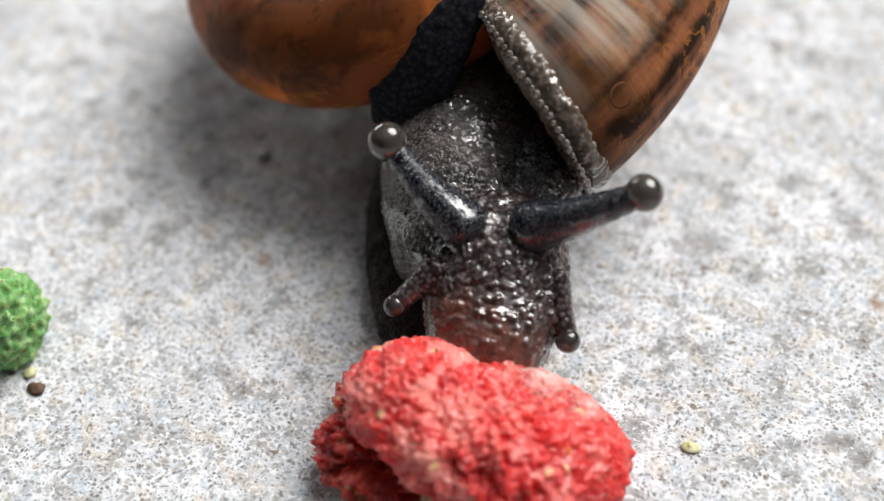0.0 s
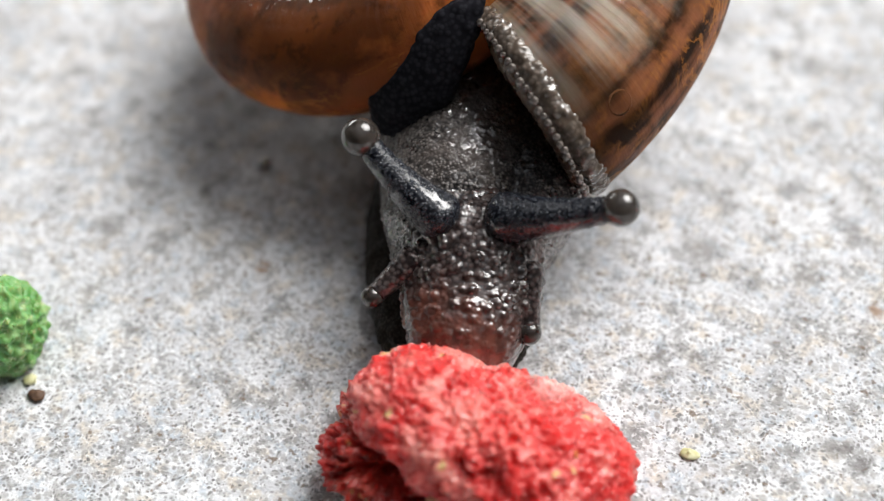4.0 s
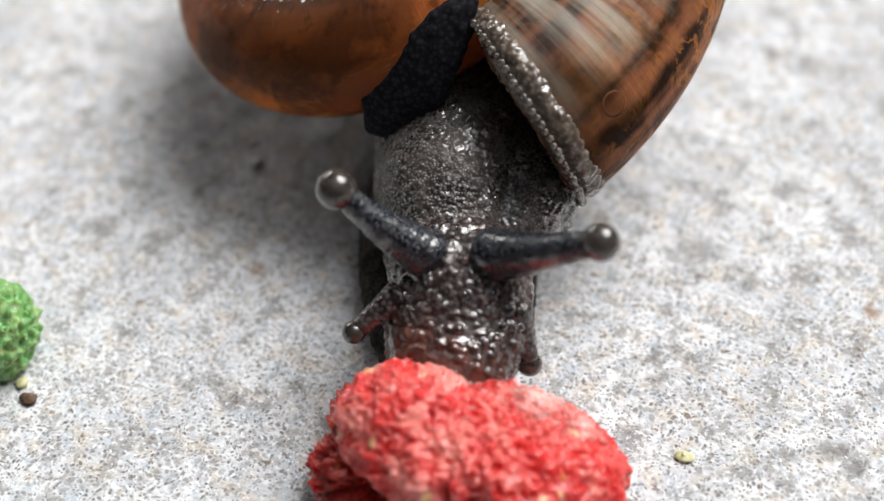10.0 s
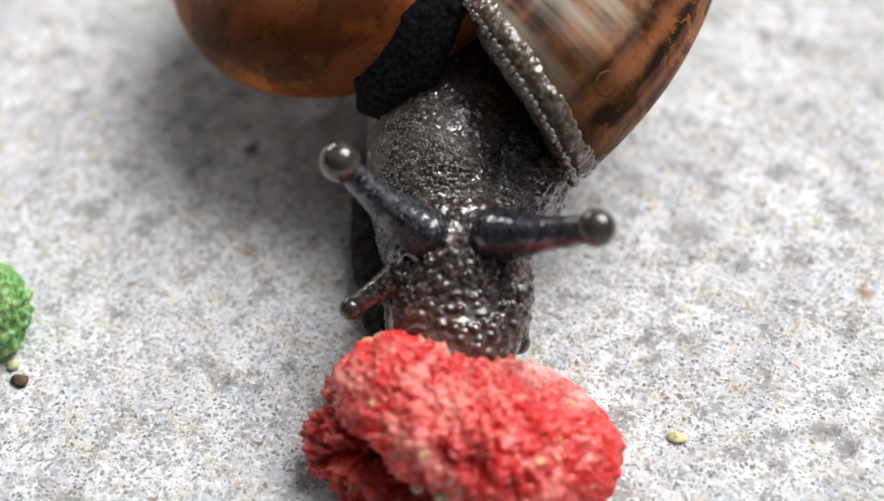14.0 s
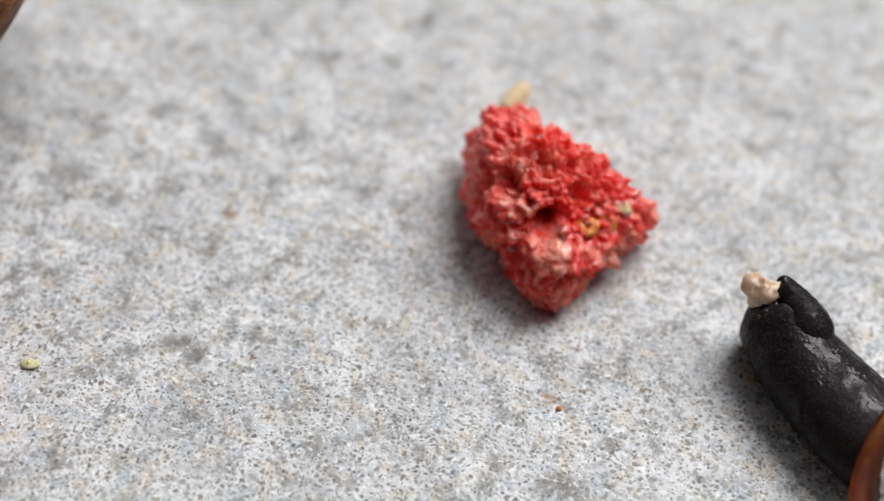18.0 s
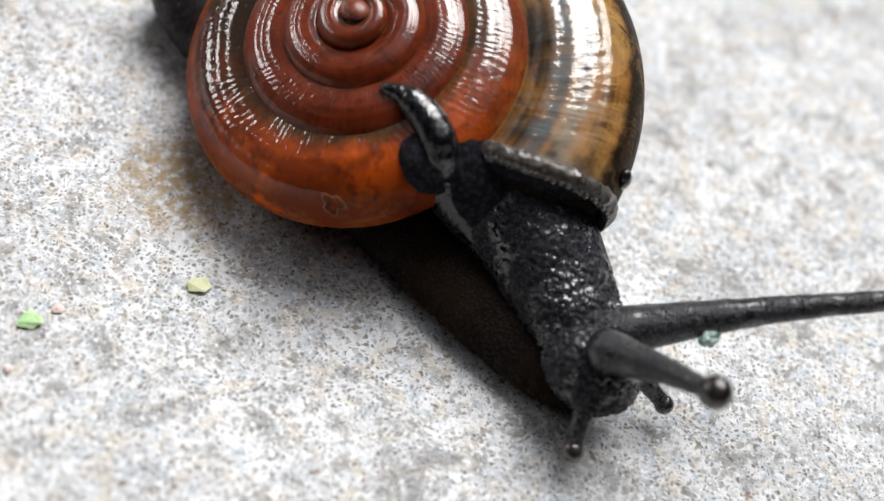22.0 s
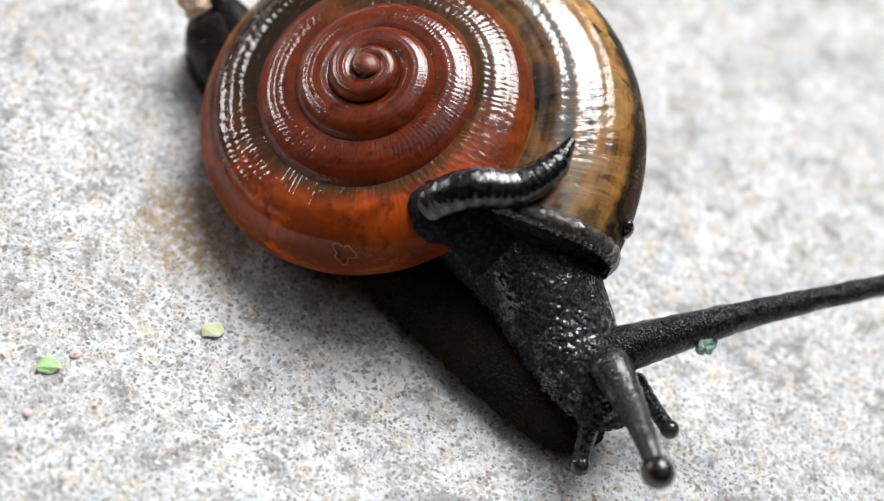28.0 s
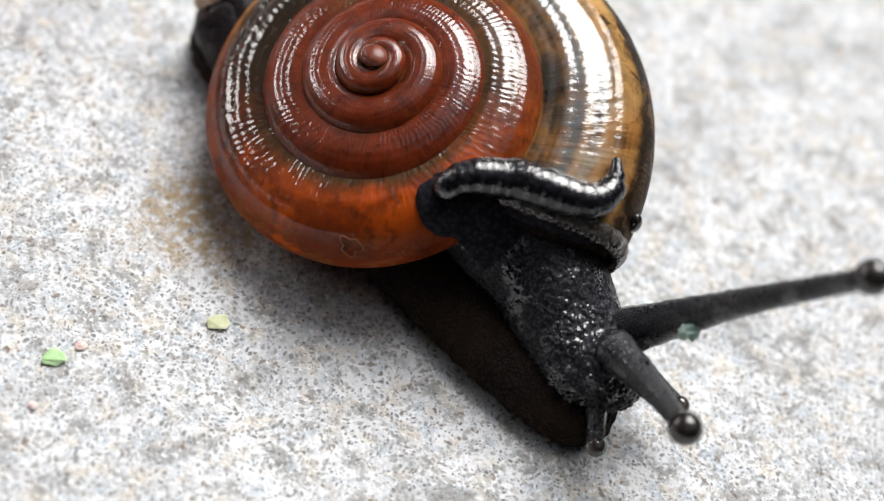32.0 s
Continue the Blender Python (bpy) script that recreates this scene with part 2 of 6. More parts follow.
    col = m.mix(both(m.span(v, 0.835, 0.85), m.span(v, 0.885, 0.87), m.span(growth_lines, 0.35, 0.6), 0.45), col, (0.34, 0.20, 0.13))
    # highlight painted into the colour: pale streaks near the lip, cut by growth lines
    painted_shine = both(m.span(uu, 0.42, 0.20), cut, m.span(vv, 0.56, 0.63), m.span(vv, 0.86, 0.76))
    col = m.mix(m.calc("MULTIPLY", painted_shine, shine_amount), col, (0.52, 0.46, 0.38))
    mott = m.noise(75, 3, 0.5, distortion=0.4)
    col = m.mix(m.span(mott, 0.43, 0.57, 0.0, blotch), col, dark)
    # relief: growth ribs, which fade towards the small inner whorls, and a wet film over them
    small = m.calc("POWER", 0.60, u)
    nrm = m.bump(m.calc("MULTIPLY", m.calc("ADD", growth_lines, m.calc("MULTIPLY", band, 0.3)), small), 0.00016, 0.5)
    nrm = m.bump(grains, 0.0002, 0.25, nrm)
    phase = m.calc("ADD", u, m.calc("MULTIPLY", m.noise(1.0, 3, 0.5, stretch), 0.10))
    wave = m.calc("SINE", m.calc("MULTIPLY", phase, 2 * math.pi * 104))
    broken = m.span(m.noise(1.0, 3, 0.6, grid(60.0, 22.0)), 0.36, 0.62, 0.1, 1.0)
    upper = m.calc("MULTIPLY", m.span(v, 0.56, 0.66, 0.3, 1.0), m.span(v, 0.93, 0.87))
    wet = m.bump(both(wave, broken, upper, small, m.span(u, 0.25, 0.6, 0.35, 1.0)), 0.00003 * ribs, 0.75)
    wet = m.bump(m.calc("MULTIPLY", m.noise(1.5, 3, 0.6, grid(70.0, 20.0)), small), 0.00015, 0.5, wet)
    wet = m.bump(m.calc("MULTIPLY", m.calc("ADD", m.calc("MULTIPLY", growth_lines, 0.9), m.calc("MULTIPLY", band, 1.4)), small), 0.00006, 0.6, wet)
    coil = m.calc("SINE", m.calc("MULTIPLY", m.calc("ADD", v, m.calc("MULTIPLY", m.noise(1.0, 2, 0.5, grid(9.0, 4.0)), 0.03)), 2 * math.pi * 27))
    wet = m.bump(both(coil, upper, small), 0.00004, 0.7, wet)
    wet = m.bump(m.noise(1300, 2), 0.00004, 0.35, wet)
    edge = m.node("ShaderNodeLayerWeight", Blend=0.5).outputs["Facing"]
    gloss = m.calc("MULTIPLY", m.span(edge, 0.40, 0.80, 1.0, 0.12), m.span(v, wet_from, wet_from + 0.13, 0.03, 1.0))
    return m.set(Base_Color=col, Roughness=m.span(fine, 0.3, 0.7, 0.32, 0.55), Specular_IOR_Level=0.06, Normal=nrm, Coat_Weight=gloss, Coat_IOR=1.8, Coat_Roughness=m.span(u, 0.6, 1.2, 0.07, 0.12), Coat_Normal=wet,
                 Subsurface_Weight=0.35, Subsurface_Radius=(1.0, 0.30, 0.08), Subsurface_Scale=0.0016, IOR=1.45)


def skin(name, dark, pale, rough=0.22, patch=0.0, patch_col=(0.2, 0.18, 0.16), grain=3000, soft=0.0, relief=0.00005, wet=0.6, shine=0.5, film=0.00004, slick=1.6, blush=None):
    """Snail skin with fine tubercles, wet in patches. film: the relief of the slime; blush: from where to where, along y, the skin pales to a colour."""
    m = Mat(name)
    c = m.cells(grain)
    col = m.mix(m.span(c["Distance"], 0.2, 0.7), pale, dark)
    col = m.mix(m.span(m.noise(260, 3), 0.42, 0.66, 0.0, patch), col, patch_col)
    if blush:
        along = m.calc("ADD", m.node("ShaderNodeSeparateXYZ", Vector=m.coord()).outputs[1], m.calc("MULTIPLY", m.calc("SUBTRACT", m.noise(420, 3), 0.5), 0.004))
        col = m.mix(m.span(along, blush[0], blush[1], 0.0, 0.9), col, m.mix(m.span(m.noise(900, 3), 0.35, 0.65), blush[2], tuple(0.45 * k for k in blush[2])))
    height = m.span(c["Distance"], 0.0, 0.7, 1.0, 0.0)
    nrm = m.bump(height, relief, 0.8)
    slime = m.bump(m.noise(1900, 1, 0.5, distortion=0.5), film, 0.9)
    damp = m.span(m.noise(420, 4, 0.6), 0.47, 0.58, 0.10 * wet, wet)
    return m.set(Base_Color=col, Roughness=m.span(m.noise(900, 2), 0.3, 0.7, rough * 0.7, rough * 1.5), Normal=nrm, Specular_IOR_Level=shine,
                 Coat_Weight=damp, Coat_IOR=slick, Coat_Roughness=0.05, Coat_Normal=slime, Subsurface_Weight=soft, Subsurface_Radius=(1.0, 0.5, 0.35), Subsurface_Scale=0.0012)


def glassy_tip(name, col, clear=0.35):
    m = Mat(name)
    return m.set(Base_Color=m.mix(m.span(m.noise(900, 2), 0.35, 0.7), col, tuple(0.45 * c for c in col)), Roughness=0.1, Coat_Weight=1.0, Coat_Roughness=0.03,
                 Transmission_Weight=clear, IOR=1.36, Subsurface_Weight=0.25, Subsurface_Radius=(1, 0.8, 0.6), Subsurface_Scale=0.0008)


def crumb(name, main, light, deep, fleck, frost=0.5, glint=0.25):
    """Puffed, dyed cereal: frosted pale clouds, glassy sugar grains and a few deep pores."""
    m = Mat(name)
    n1, n2, n3 = m.noise(260, 4, 0.6, distortion=0.6), m.noise(1500, 3, 0.65), m.noise(560, 4, 0.62)
    col = m.mix(m.span(n1, 0.44, 0.70, 0.0, 0.5 + frost), main, light)
    col = m.mix(m.span(n3, 0.54, 0.70, 0.0, frost), col, light)
    col = m.mix(m.span(n2, 0.58, 0.68, 0.0, 0.5), col, tuple(0.65 * a + 0.3 for a in light))
    col = m.mix(m.span(m.noise(430, 3), 0.40, 0.31, 0.0, 0.8), col, deep)
    col = m.mix(m.span(n2, 0.42, 0.32, 0.0, 0.2), col, deep)
    col = m.mix(m.span(m.noise(560, 2), 0.70, 0.73, 0.0, 0.8), col, fleck)
    sugar = m.cells(1900)
    nrm = m.bump(n3, 0.0003, 0.6)
    nrm = m.bump(m.span(sugar["Distance"], 0.0, 0.6, 1.0, 0.0), 0.00016, 0.6, nrm)
    nrm = m.bump(m.noise(4200, 2), 0.00008, 0.4, nrm)
    return m.set(Base_Color=col, Roughness=m.span(n2, 0.3, 0.7, 0.22, 0.55), Normal=nrm, Subsurface_Weight=0.65, Subsurface_Radius=(1.0, 0.32, 0.27),
                 Subsurface_Scale=0.0018, Specular_IOR_Level=0.5, Coat_Weight=m.span(n3, 0.48, 0.62, 0.0, glint), Coat_Roughness=0.12, Coat_Normal=nrm)


def plain(name, a, b, scale=1500, rough=0.5, soft=0.0):
    m = Mat(name)
    n = m.noise(scale, 3)
    return m.set(Base_Color=m.mix(m.span(n, 0.35, 0.68), a, b), Roughness=rough, Normal=m.bump(n, 0.0001, 0.6),
                 Subsurface_Weight=soft, Subsurface_Radius=(1, 0.9, 0.6), Subsurface_Scale=0.0006)


STONE = stone()
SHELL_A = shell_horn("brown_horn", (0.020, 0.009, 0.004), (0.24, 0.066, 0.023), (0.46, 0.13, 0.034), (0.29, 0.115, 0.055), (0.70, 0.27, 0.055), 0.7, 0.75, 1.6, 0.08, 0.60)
SHELL_B = shell_horn("amber_horn", (0.014, 0.008, 0.004), (0.155, 0.024, 0.007), (0.50, 0.082, 0.007), (0.30, 0.135, 0.032), (0.72, 0.40, 0.13), shine_amount=0.05)
SCAR = plain("pale_scar", (0.24, 0.06, 0.016), (0.31, 0.10, 0.035), 900, 0.4)
NUB = plain("nub_red_brown", (0.15, 0.028, 0.011), (0.23, 0.07, 0.04), 900, 0.35)
INNER = plain("shell_inside", (0.22, 0.085, 0.035), (0.34, 0.15, 0.065), 700, 0.3)
SKIN_A = skin("grey_black_skin", (0.030, 0.027, 0.026), (0.23, 0.205, 0.19), 0.30, 0.7, (0.16, 0.13, 0.115), 4200, relief=0.00007, wet=1.0, film=0.00018, slick=2.3)
HEAD_SKIN_A = skin("brown_head_skin", (0.022, 0.017, 0.017), (0.12, 0.095, 0.09), 0.24, 0.4, (0.09, 0.055, 0.045), 2600, 0.2, wet=1.0, film=0.0001, slick=1.9, blush=(-0.0015, -0.0052, (0.19, 0.07, 0.05)))
SNOUT_SKIN = skin("pinkish_brown_snout_skin", (0.09, 0.036, 0.026), (0.17, 0.08, 0.065), 0.40, 0.6, (0.24, 0.09, 0.06), 2600, 0.45, wet=0.3, shine=0.3)
STALK_A = skin("blue_black_stalk", (0.005, 0.006, 0.010), (0.034, 0.040, 0.052), 0.24, 0.0, grain=5200, relief=0.00008, wet=1.0, film=0.00008, slick=1.75)
SKIN_B = skin("black_skin", (0.011, 0.011, 0.014), (0.044, 0.044, 0.052), 0.46, 0.2, (0.016, 0.015, 0.014), 4200, relief=0.00004, wet=0.9, shine=0.08, film=0.00022, slick=1.75)
FOOT_B = skin("black_foot_skin", (0.013, 0.010, 0.009), (0.024, 0.018, 0.015), 0.65, 0.5, (0.030, 0.019, 0.012), 4200, relief=0.00012, wet=0.0, shine=0.04)
# the foot's brown, darkened so that it also stands in for shade
FOOT_A = skin("dark_brown_foot_skin", (0.010, 0.008, 0.006), (0.032, 0.025, 0.02), 0.6, 0.3, (0.02, 0.015, 0.01), 4200, wet=0.1, shine=0.1)
TAIL_B_SKIN = skin("black_tail_skin", (0.009, 0.007, 0.008), (0.022, 0.017, 0.019), 0.45, 0.3, (0.016, 0.012, 0.010), 4600, relief=0.00003, wet=0.35, shine=0.08, film=0.00014, slick=1.6)
INNER_A = plain("mouth_brown", (0.22, 0.09, 0.036), (0.38, 0.17, 0.07), 400, 0.3, 0.3)
STALK_B = skin("black_stalk", (0.006, 0.006, 0.009), (0.028, 0.028, 0.034), 0.3, 0.0, grain=6000, relief=0.00007, wet=0.8, film=0.00004)
BEAD_A = skin("grey_bead_skin", (0.10, 0.085, 0.075), (0.20, 0.17, 0.15), 0.2, grain=3600, wet=1.0, film=0.00002, slick=1.9)
BEAD_B = skin("dark_bead_skin", (0.06, 0.052, 0.047), (0.14, 0.12, 0.11), 0.2, grain=3600, wet=1.0, film=0.00002, slick=1.9)
LINING_A = skin("brown_lip_lining", (0.07, 0.042, 0.026), (0.15, 0.095, 0.06), 0.3, 0.5, (0.12, 0.07, 0.04), 3600, 0.2, wet=0.6)
MANTLE = skin("black_mantle", (0.011, 0.011, 0.014), (0.024, 0.024, 0.029), 0.5, 0.0, grain=2600, relief=0.00003, wet=0.04, shine=0.02, film=0.00008, slick=1.4)
LOBE = skin("glossy_black_lobe", (0.004, 0.004, 0.006), (0.012, 0.012, 0.016), 0.2, 0.0, grain=2400, relief=0.00004, wet=1.0, film=0.00016, slick=1.8)
COLLAR_A = skin("grey_brown_collar", (0.085, 0.064, 0.05), (0.20, 0.16, 0.13), 0.18, 0.6, (0.13, 0.10, 0.075), 2600, 0.1, wet=1.0, film=0.00006, slick=1.8)
COLLAR_B = skin("dark_collar", (0.034, 0.029, 0.026), (0.095, 0.08, 0.07), 0.3, 0.4, (0.05, 0.036, 0.028), 3000, relief=0.00003, wet=0.8, film=0.00005)
TIP_A, TIP_B = glassy_tip("smoky_tip", (0.10, 0.085, 0.075)), glassy_tip("dark_tip", (0.035, 0.028, 0.026))
RED = crumb("red_cereal", (0.66, 0.034, 0.031), (0.90, 0.30, 0.26), (0.42, 0.010, 0.010), (0.75, 0.50, 0.20), 0.6)
RED_B = crumb("bright_red_cereal", (0.78, 0.042, 0.034), (0.96, 0.30, 0.23), (0.56, 0.014, 0.012), (0.88, 0.50, 0.25), 0.6, 0.5)
RED_PALE = crumb("pale_pink_cereal", (0.80, 0.20, 0.18), (0.92, 0.58, 0.54), (0.66, 0.08, 0.07), (0.80, 0.50, 0.30))
RED_DEEP = crumb("deep_red_cereal", (0.34, 0.012, 0.010), (0.60, 0.07, 0.05), (0.16, 0.004, 0.004), (0.55, 0.22, 0.08))
GREEN = crumb("green_cereal", (0.15, 0.36, 0.10), (0.44, 0.62, 0.29), (0.06, 0.20, 0.035), (0.66, 0.62, 0.30))


# ---- building ----
def mesh_of(name, verts, faces, smooth=True, uv=None):
    me = bpy.data.meshes.new(name)
    me.from_pydata([tuple(v) for v in verts], [], faces)
    me.polygons.foreach_set("use_smooth", [smooth] * len(me.polygons))
    if uv is not None:
        layer = me.uv_layers.new(name="whorl")
        loops = np.empty(len(me.loops), int)
        me.loops.foreach_get("vertex_index", loops)
        layer.data.foreach_set("uv", np.asarray(uv, float)[loops].ravel())
    me.update()
    return me


def grid_faces(n, m, wrap=True, start=0):
    k = m if wrap else m - 1
    return [(start + i * m + j, start + i * m + (j + 1) % m, start + (i + 1) * m + (j + 1) % m, start + (i + 1) * m + j)
            for i in range(n - 1) for j in range(k)]


def thing(name, base, label, category, group=""):
    ob = new(name)
    ob.empty_display_size = 0.002
    ob.location = Vector(base) * CM
    return tagged(ob, label, category, group)


def part(name, me, material, parent, label="", at=None):
    """Links a mesh, whose points are in metres from its own origin, under a thing or a part."""
    ob = new(name, me)
    me.materials.append(material)
    ob.parent = parent
    if at is not None:
        ob.location = at
    return tagged(ob, label)


def smooth_path(points, n):
    """n points on a smooth line through the given ones."""
    p = np.asarray(points, float)
    k = len(p)
    x = np.linspace(0, k - 1, n)
    i = np.clip(x.astype(int), 0, k - 2)
    f = (x - i)[:, None]
    at = lambda j: p[np.clip(j, 0, k - 1)]
    a, b, c, d = at(i - 1), at(i), at(i + 1), at(i + 2)
    return 0.5 * (2 * b + (c - a) * f + (2 * a - 5 * b + 4 * c - d) * f ** 2 + (3 * b - a - 3 * c + d) * f ** 3)


def sweep(rows, n=80, m=48, up=(0, 0, 1)):
    """A tube: rows of x, y, z, half width, height above and height below the line. Gives an n by m by 3 array."""
    r = smooth_path(rows, n)
    c = r[:, :3]
    tan = np.gradient(c, axis=0)
    tan /= np.linalg.norm(tan, axis=1)[:, None] + 1e-9
    side = np.cross(tan, up)
    side /= np.linalg.norm(side, axis=1)[:, None] + 1e-9
    top = np.cross(side, tan)
    a = np.linspace(0, 2 * np.pi, m, endpoint=False)
    cs, sn = np.cos(a)[None, :, None], np.sin(a)[None, :, None]
    h = np.where(np.sin(a)[None, :] > 0, np.maximum(r[:, 4:5], 0.001), np.maximum(r[:, 5:6], 0.001))[..., None]
    return c[:, None] + side[:, None] * np.maximum(r[:, 3], 0.001)[:, None, None] * cs + top[:, None] * h * sn


def normals_of(P):
    du = np.gradient(P, axis=0)
    dv = np.roll(P, -1, 1) - np.roll(P, 1, 1)
    nrm = np.cross(du, dv)
    nrm /= np.linalg.norm(nrm, axis=2)[..., None] + 1e-9
    mid = P.mean(1)[:, None]
    flip = np.sign(((P - mid) * nrm).sum(-1).mean())
    return nrm * (flip if flip else 1)


def warts(P, cell, height, rough=0.0, where=None):
    """Raises round tubercles, about cell cm across, on a tube."""
    nrm = normals_of(P)
    out = P.copy()
    for i in range(P.shape[0]):
        for j in range(P.shape[1]):
            q = Vector(P[i, j]) / cell
            d = noise.voronoi(q)[0][0]
            k = height * max(0.0, 1.0 - (d / 0.62) ** 2)
            if rough:
                k += rough * noise.fractal(q * 0.35, 1.0, 2.0, 2)
            if where is not None:
                k *= where(i / P.shape[0], j / P.shape[1])
            out[i, j] += nrm[i, j] * k
    return out


def tube_mesh(name, P, base=(0, 0, 0)):
    """Closes the tube P with end points and turns it into a mesh, from the point base in cm."""
    n, m, _ = P.shape
    v = [tuple(x) for x in ((P.reshape(-1, 3) - base) * CM)]
    f = grid_faces(n, m)
    v += [tuple((P[0].mean(0) - base) * CM), tuple((P[-1].mean(0) - base) * CM)]
    f += [(n * m, (j + 1) % m, j) for j in range(m)]
    f += [(n * m + 1, (n - 1) * m + j, (n - 1) * m + (j + 1) % m) for j in range(m)]
    p = np.array(v) - np.mean(v, axis=0)
    q = np.array([(k[0], k[1], k[2]) for k in f])
    if np.einsum("ij,ij->i", p[q[:, 0]], np.cross(p[q[:, 1]], p[q[:, 2]])).sum() < 0:     # faces look outwards
        f = [tuple(reversed(k)) for k in f]
    return mesh_of(name, v, f)


# ---- the ground ----
def make_ground():
    xs = np.concatenate([[-2.4, -1.0, -0.3], np.linspace(-0.12, 0.24, 37), [0.4, 1.0, 2.4]])
    ys = np.concatenate([[-2.4, -1.0, -0.3], np.linspace(-0.14, 0.16, 31), [0.3, 1.0, 2.4]])
    v = [(x, y, 0.0) for x in xs for y in ys]
    me = mesh_of("ground", v, [tuple(reversed(f)) for f in grid_faces(len(xs), len(ys), False)])
    me.materials.append(STONE)
    ob = new("ground", me)
    return tagged(ob, "pale grey speckled stone floor with faint brown stains", "floor", kind="structure")


make_ground()

# ---- snail shells ----
TURNS = 5.0
GROW, RHO, RAD, TALL, DROP = 1.647, 0.712, 0.375, 0.308, 0.589
FIRST = TURNS - 4.9


def growth(th):
    """The size of the whorl, 1 at the lip: the last whorl swells evenly, the spire winds more tightly towards the apex."""
    k = TURNS - np.asarray(th, float)
    step = np.clip((k - 1) / 1.1, 0, 1)
    return np.exp(-math.log(GROW) * k + 0.12 * step * step * (3 - 2 * step) - 0.16 * np.maximum(0, k - 2.6) ** 2)


def slant(x, lean):
    """By how many turns the lip leads, at the distance x from the axis."""
    return lean[0] - lean[1] * (x - RHO) / RAD


def whorl_points(n, m, first=0.0, last=TURNS, thick=1.0, lean=(0, 0)):
    """The coiled tube about the apex, for a lip radius of 1."""
    th = np.linspace(first, last, n)
    ph = np.linspace(np.pi, 3 * np.pi, m)
    near = np.clip((th - TURNS + 0.45) / 0.45, 0, 1) ** 2
    turn = th[:, None] + near[:, None] * slant(RHO + thick * RAD * np.cos(ph), lean)
    grow = growth(turn)
    r = grow * (RHO + thick * RAD * np.cos(ph))
    z = grow * (-DROP + thick * TALL * np.sin(ph))
    ang = -2 * np.pi * (turn - TURNS)
    return np.stack([r * np.cos(ang), r * np.sin(ang), z], -1), th, ph


def at_lip(x, z, back, lean):
    """Points near the lip's plane, from their distance to the axis, their height and the turns behind the lip."""
    k = slant(x, lean) - back
    ang = -2 * np.pi * k
    g = GROW ** k
    return np.stack([g * x * np.cos(ang), g * x * np.sin(ang), g * z], -1)


def make_shell(snail, base, apex, turn, size, material, label, lean=(0, 0)):
    R = np.array(Euler([radians(a) for a in turn]).to_matrix())
    place = lambda P: (P * size) @ R.T + np.array(apex)
    n, m = 2200, 65
    P, th, ph = whorl_points(n, m, FIRST, lean=lean)
    uv = np.stack(np.broadcast_arrays((TURNS - th)[:, None], (ph[None] - np.pi) / (2 * np.pi)), -1).reshape(-1, 2)
    v = (place(P).reshape(-1, 3) - base) * CM
    shell = part("shell", mesh_of("shell", v, grid_faces(n, m, False), uv=uv), material, snail, label)
    part("nub", knob_mesh("nub", 0.05 * size, 0.0, 0.55), NUB, shell).location = (Vector(apex) - Vector(base) + Vector(R @ np.array((0, 0, -0.034 * size)))) * CM
    # inner wall and rim of the mouth
    Q, th2, _ = whorl_points(60, m, TURNS - 0.55, TURNS, 0.955, lean)
    k = len(Q)
    v2 = (place(np.concatenate([Q, P[-1:]])).reshape(-1, 3) - base) * CM
    part("shell_inside", mesh_of("shell_inside", v2, [tuple(reversed(f)) for f in grid_faces(k + 1, m, False)]), INNER, shell, "dark brown inside of the shell mouth")
    return shell, place


def lip_tube(place, first, last, radius, n=90, m=16, back=0.0, inset=0.99, lean=(0, 0)):
    """A fleshy roll along the shell's lip, between two angles in degrees."""
    ph = np.radians(np.linspace(first, last, n))
    c = place(at_lip(RHO + RAD * inset * np.cos(ph), -DROP + TALL * inset * np.sin(ph), back, lean))
    size = radius * np.sqrt(np.clip(np.sin(np.linspace(0, np.pi, n)) * 2.2, 0.02, 1))
    rows = np.column_stack([c, size, size, size])
    return sweep(rows, n, m)


def lip_beads(collar, place, base, first, last, count, radius, inset, ahead, material, lean=(0, 0)):
    """Small round beads of skin in a row along the lip, each a little different."""
    rnd = random.Random(count)
    ph = np.radians(np.linspace(first, last, count))
    c = place(at_lip(RHO + RAD * inset * np.cos(ph), -DROP + TALL * inset * np.sin(ph), -ahead, lean))
    me = knob_mesh("bead", radius, 0.0, 1.2, 7, 9)
    me.materials.append(material)
    for p in c:
        ob = new("bead", me)
        ob.parent = collar
        ob.location = (Vector(p - base) + Vector([rnd.uniform(-0.25, 0.25) * radius for _ in range(3)])) * CM
        ob.scale = [rnd.uniform(0.65, 1.25)] * 3
        tagged(ob)


def mouth_flesh(place, base, inset, bulge, n=24, m=48, lean=(0, 0)):
    """The mantle's skin across the shell mouth; bulge: how far its middle stands out of the mouth, in lip radii."""
    s = np.linspace(1, 0.02, n)
    ph = np.linspace(0, 2 * np.pi, m, endpoint=False)
    x = RHO + RAD * inset * s[:, None] * np.cos(ph)
    z = -DROP + TALL * inset * s[:, None] * np.sin(ph)
    back = np.broadcast_to((0.01 - bulge * (1 - s[:, None] ** 2)) / (2 * np.pi * x), x.shape)
    P = place(at_lip(x, z, back, lean))
    return tube_mesh("mouth_flesh", warts(P, 0.06, 0.02), base)


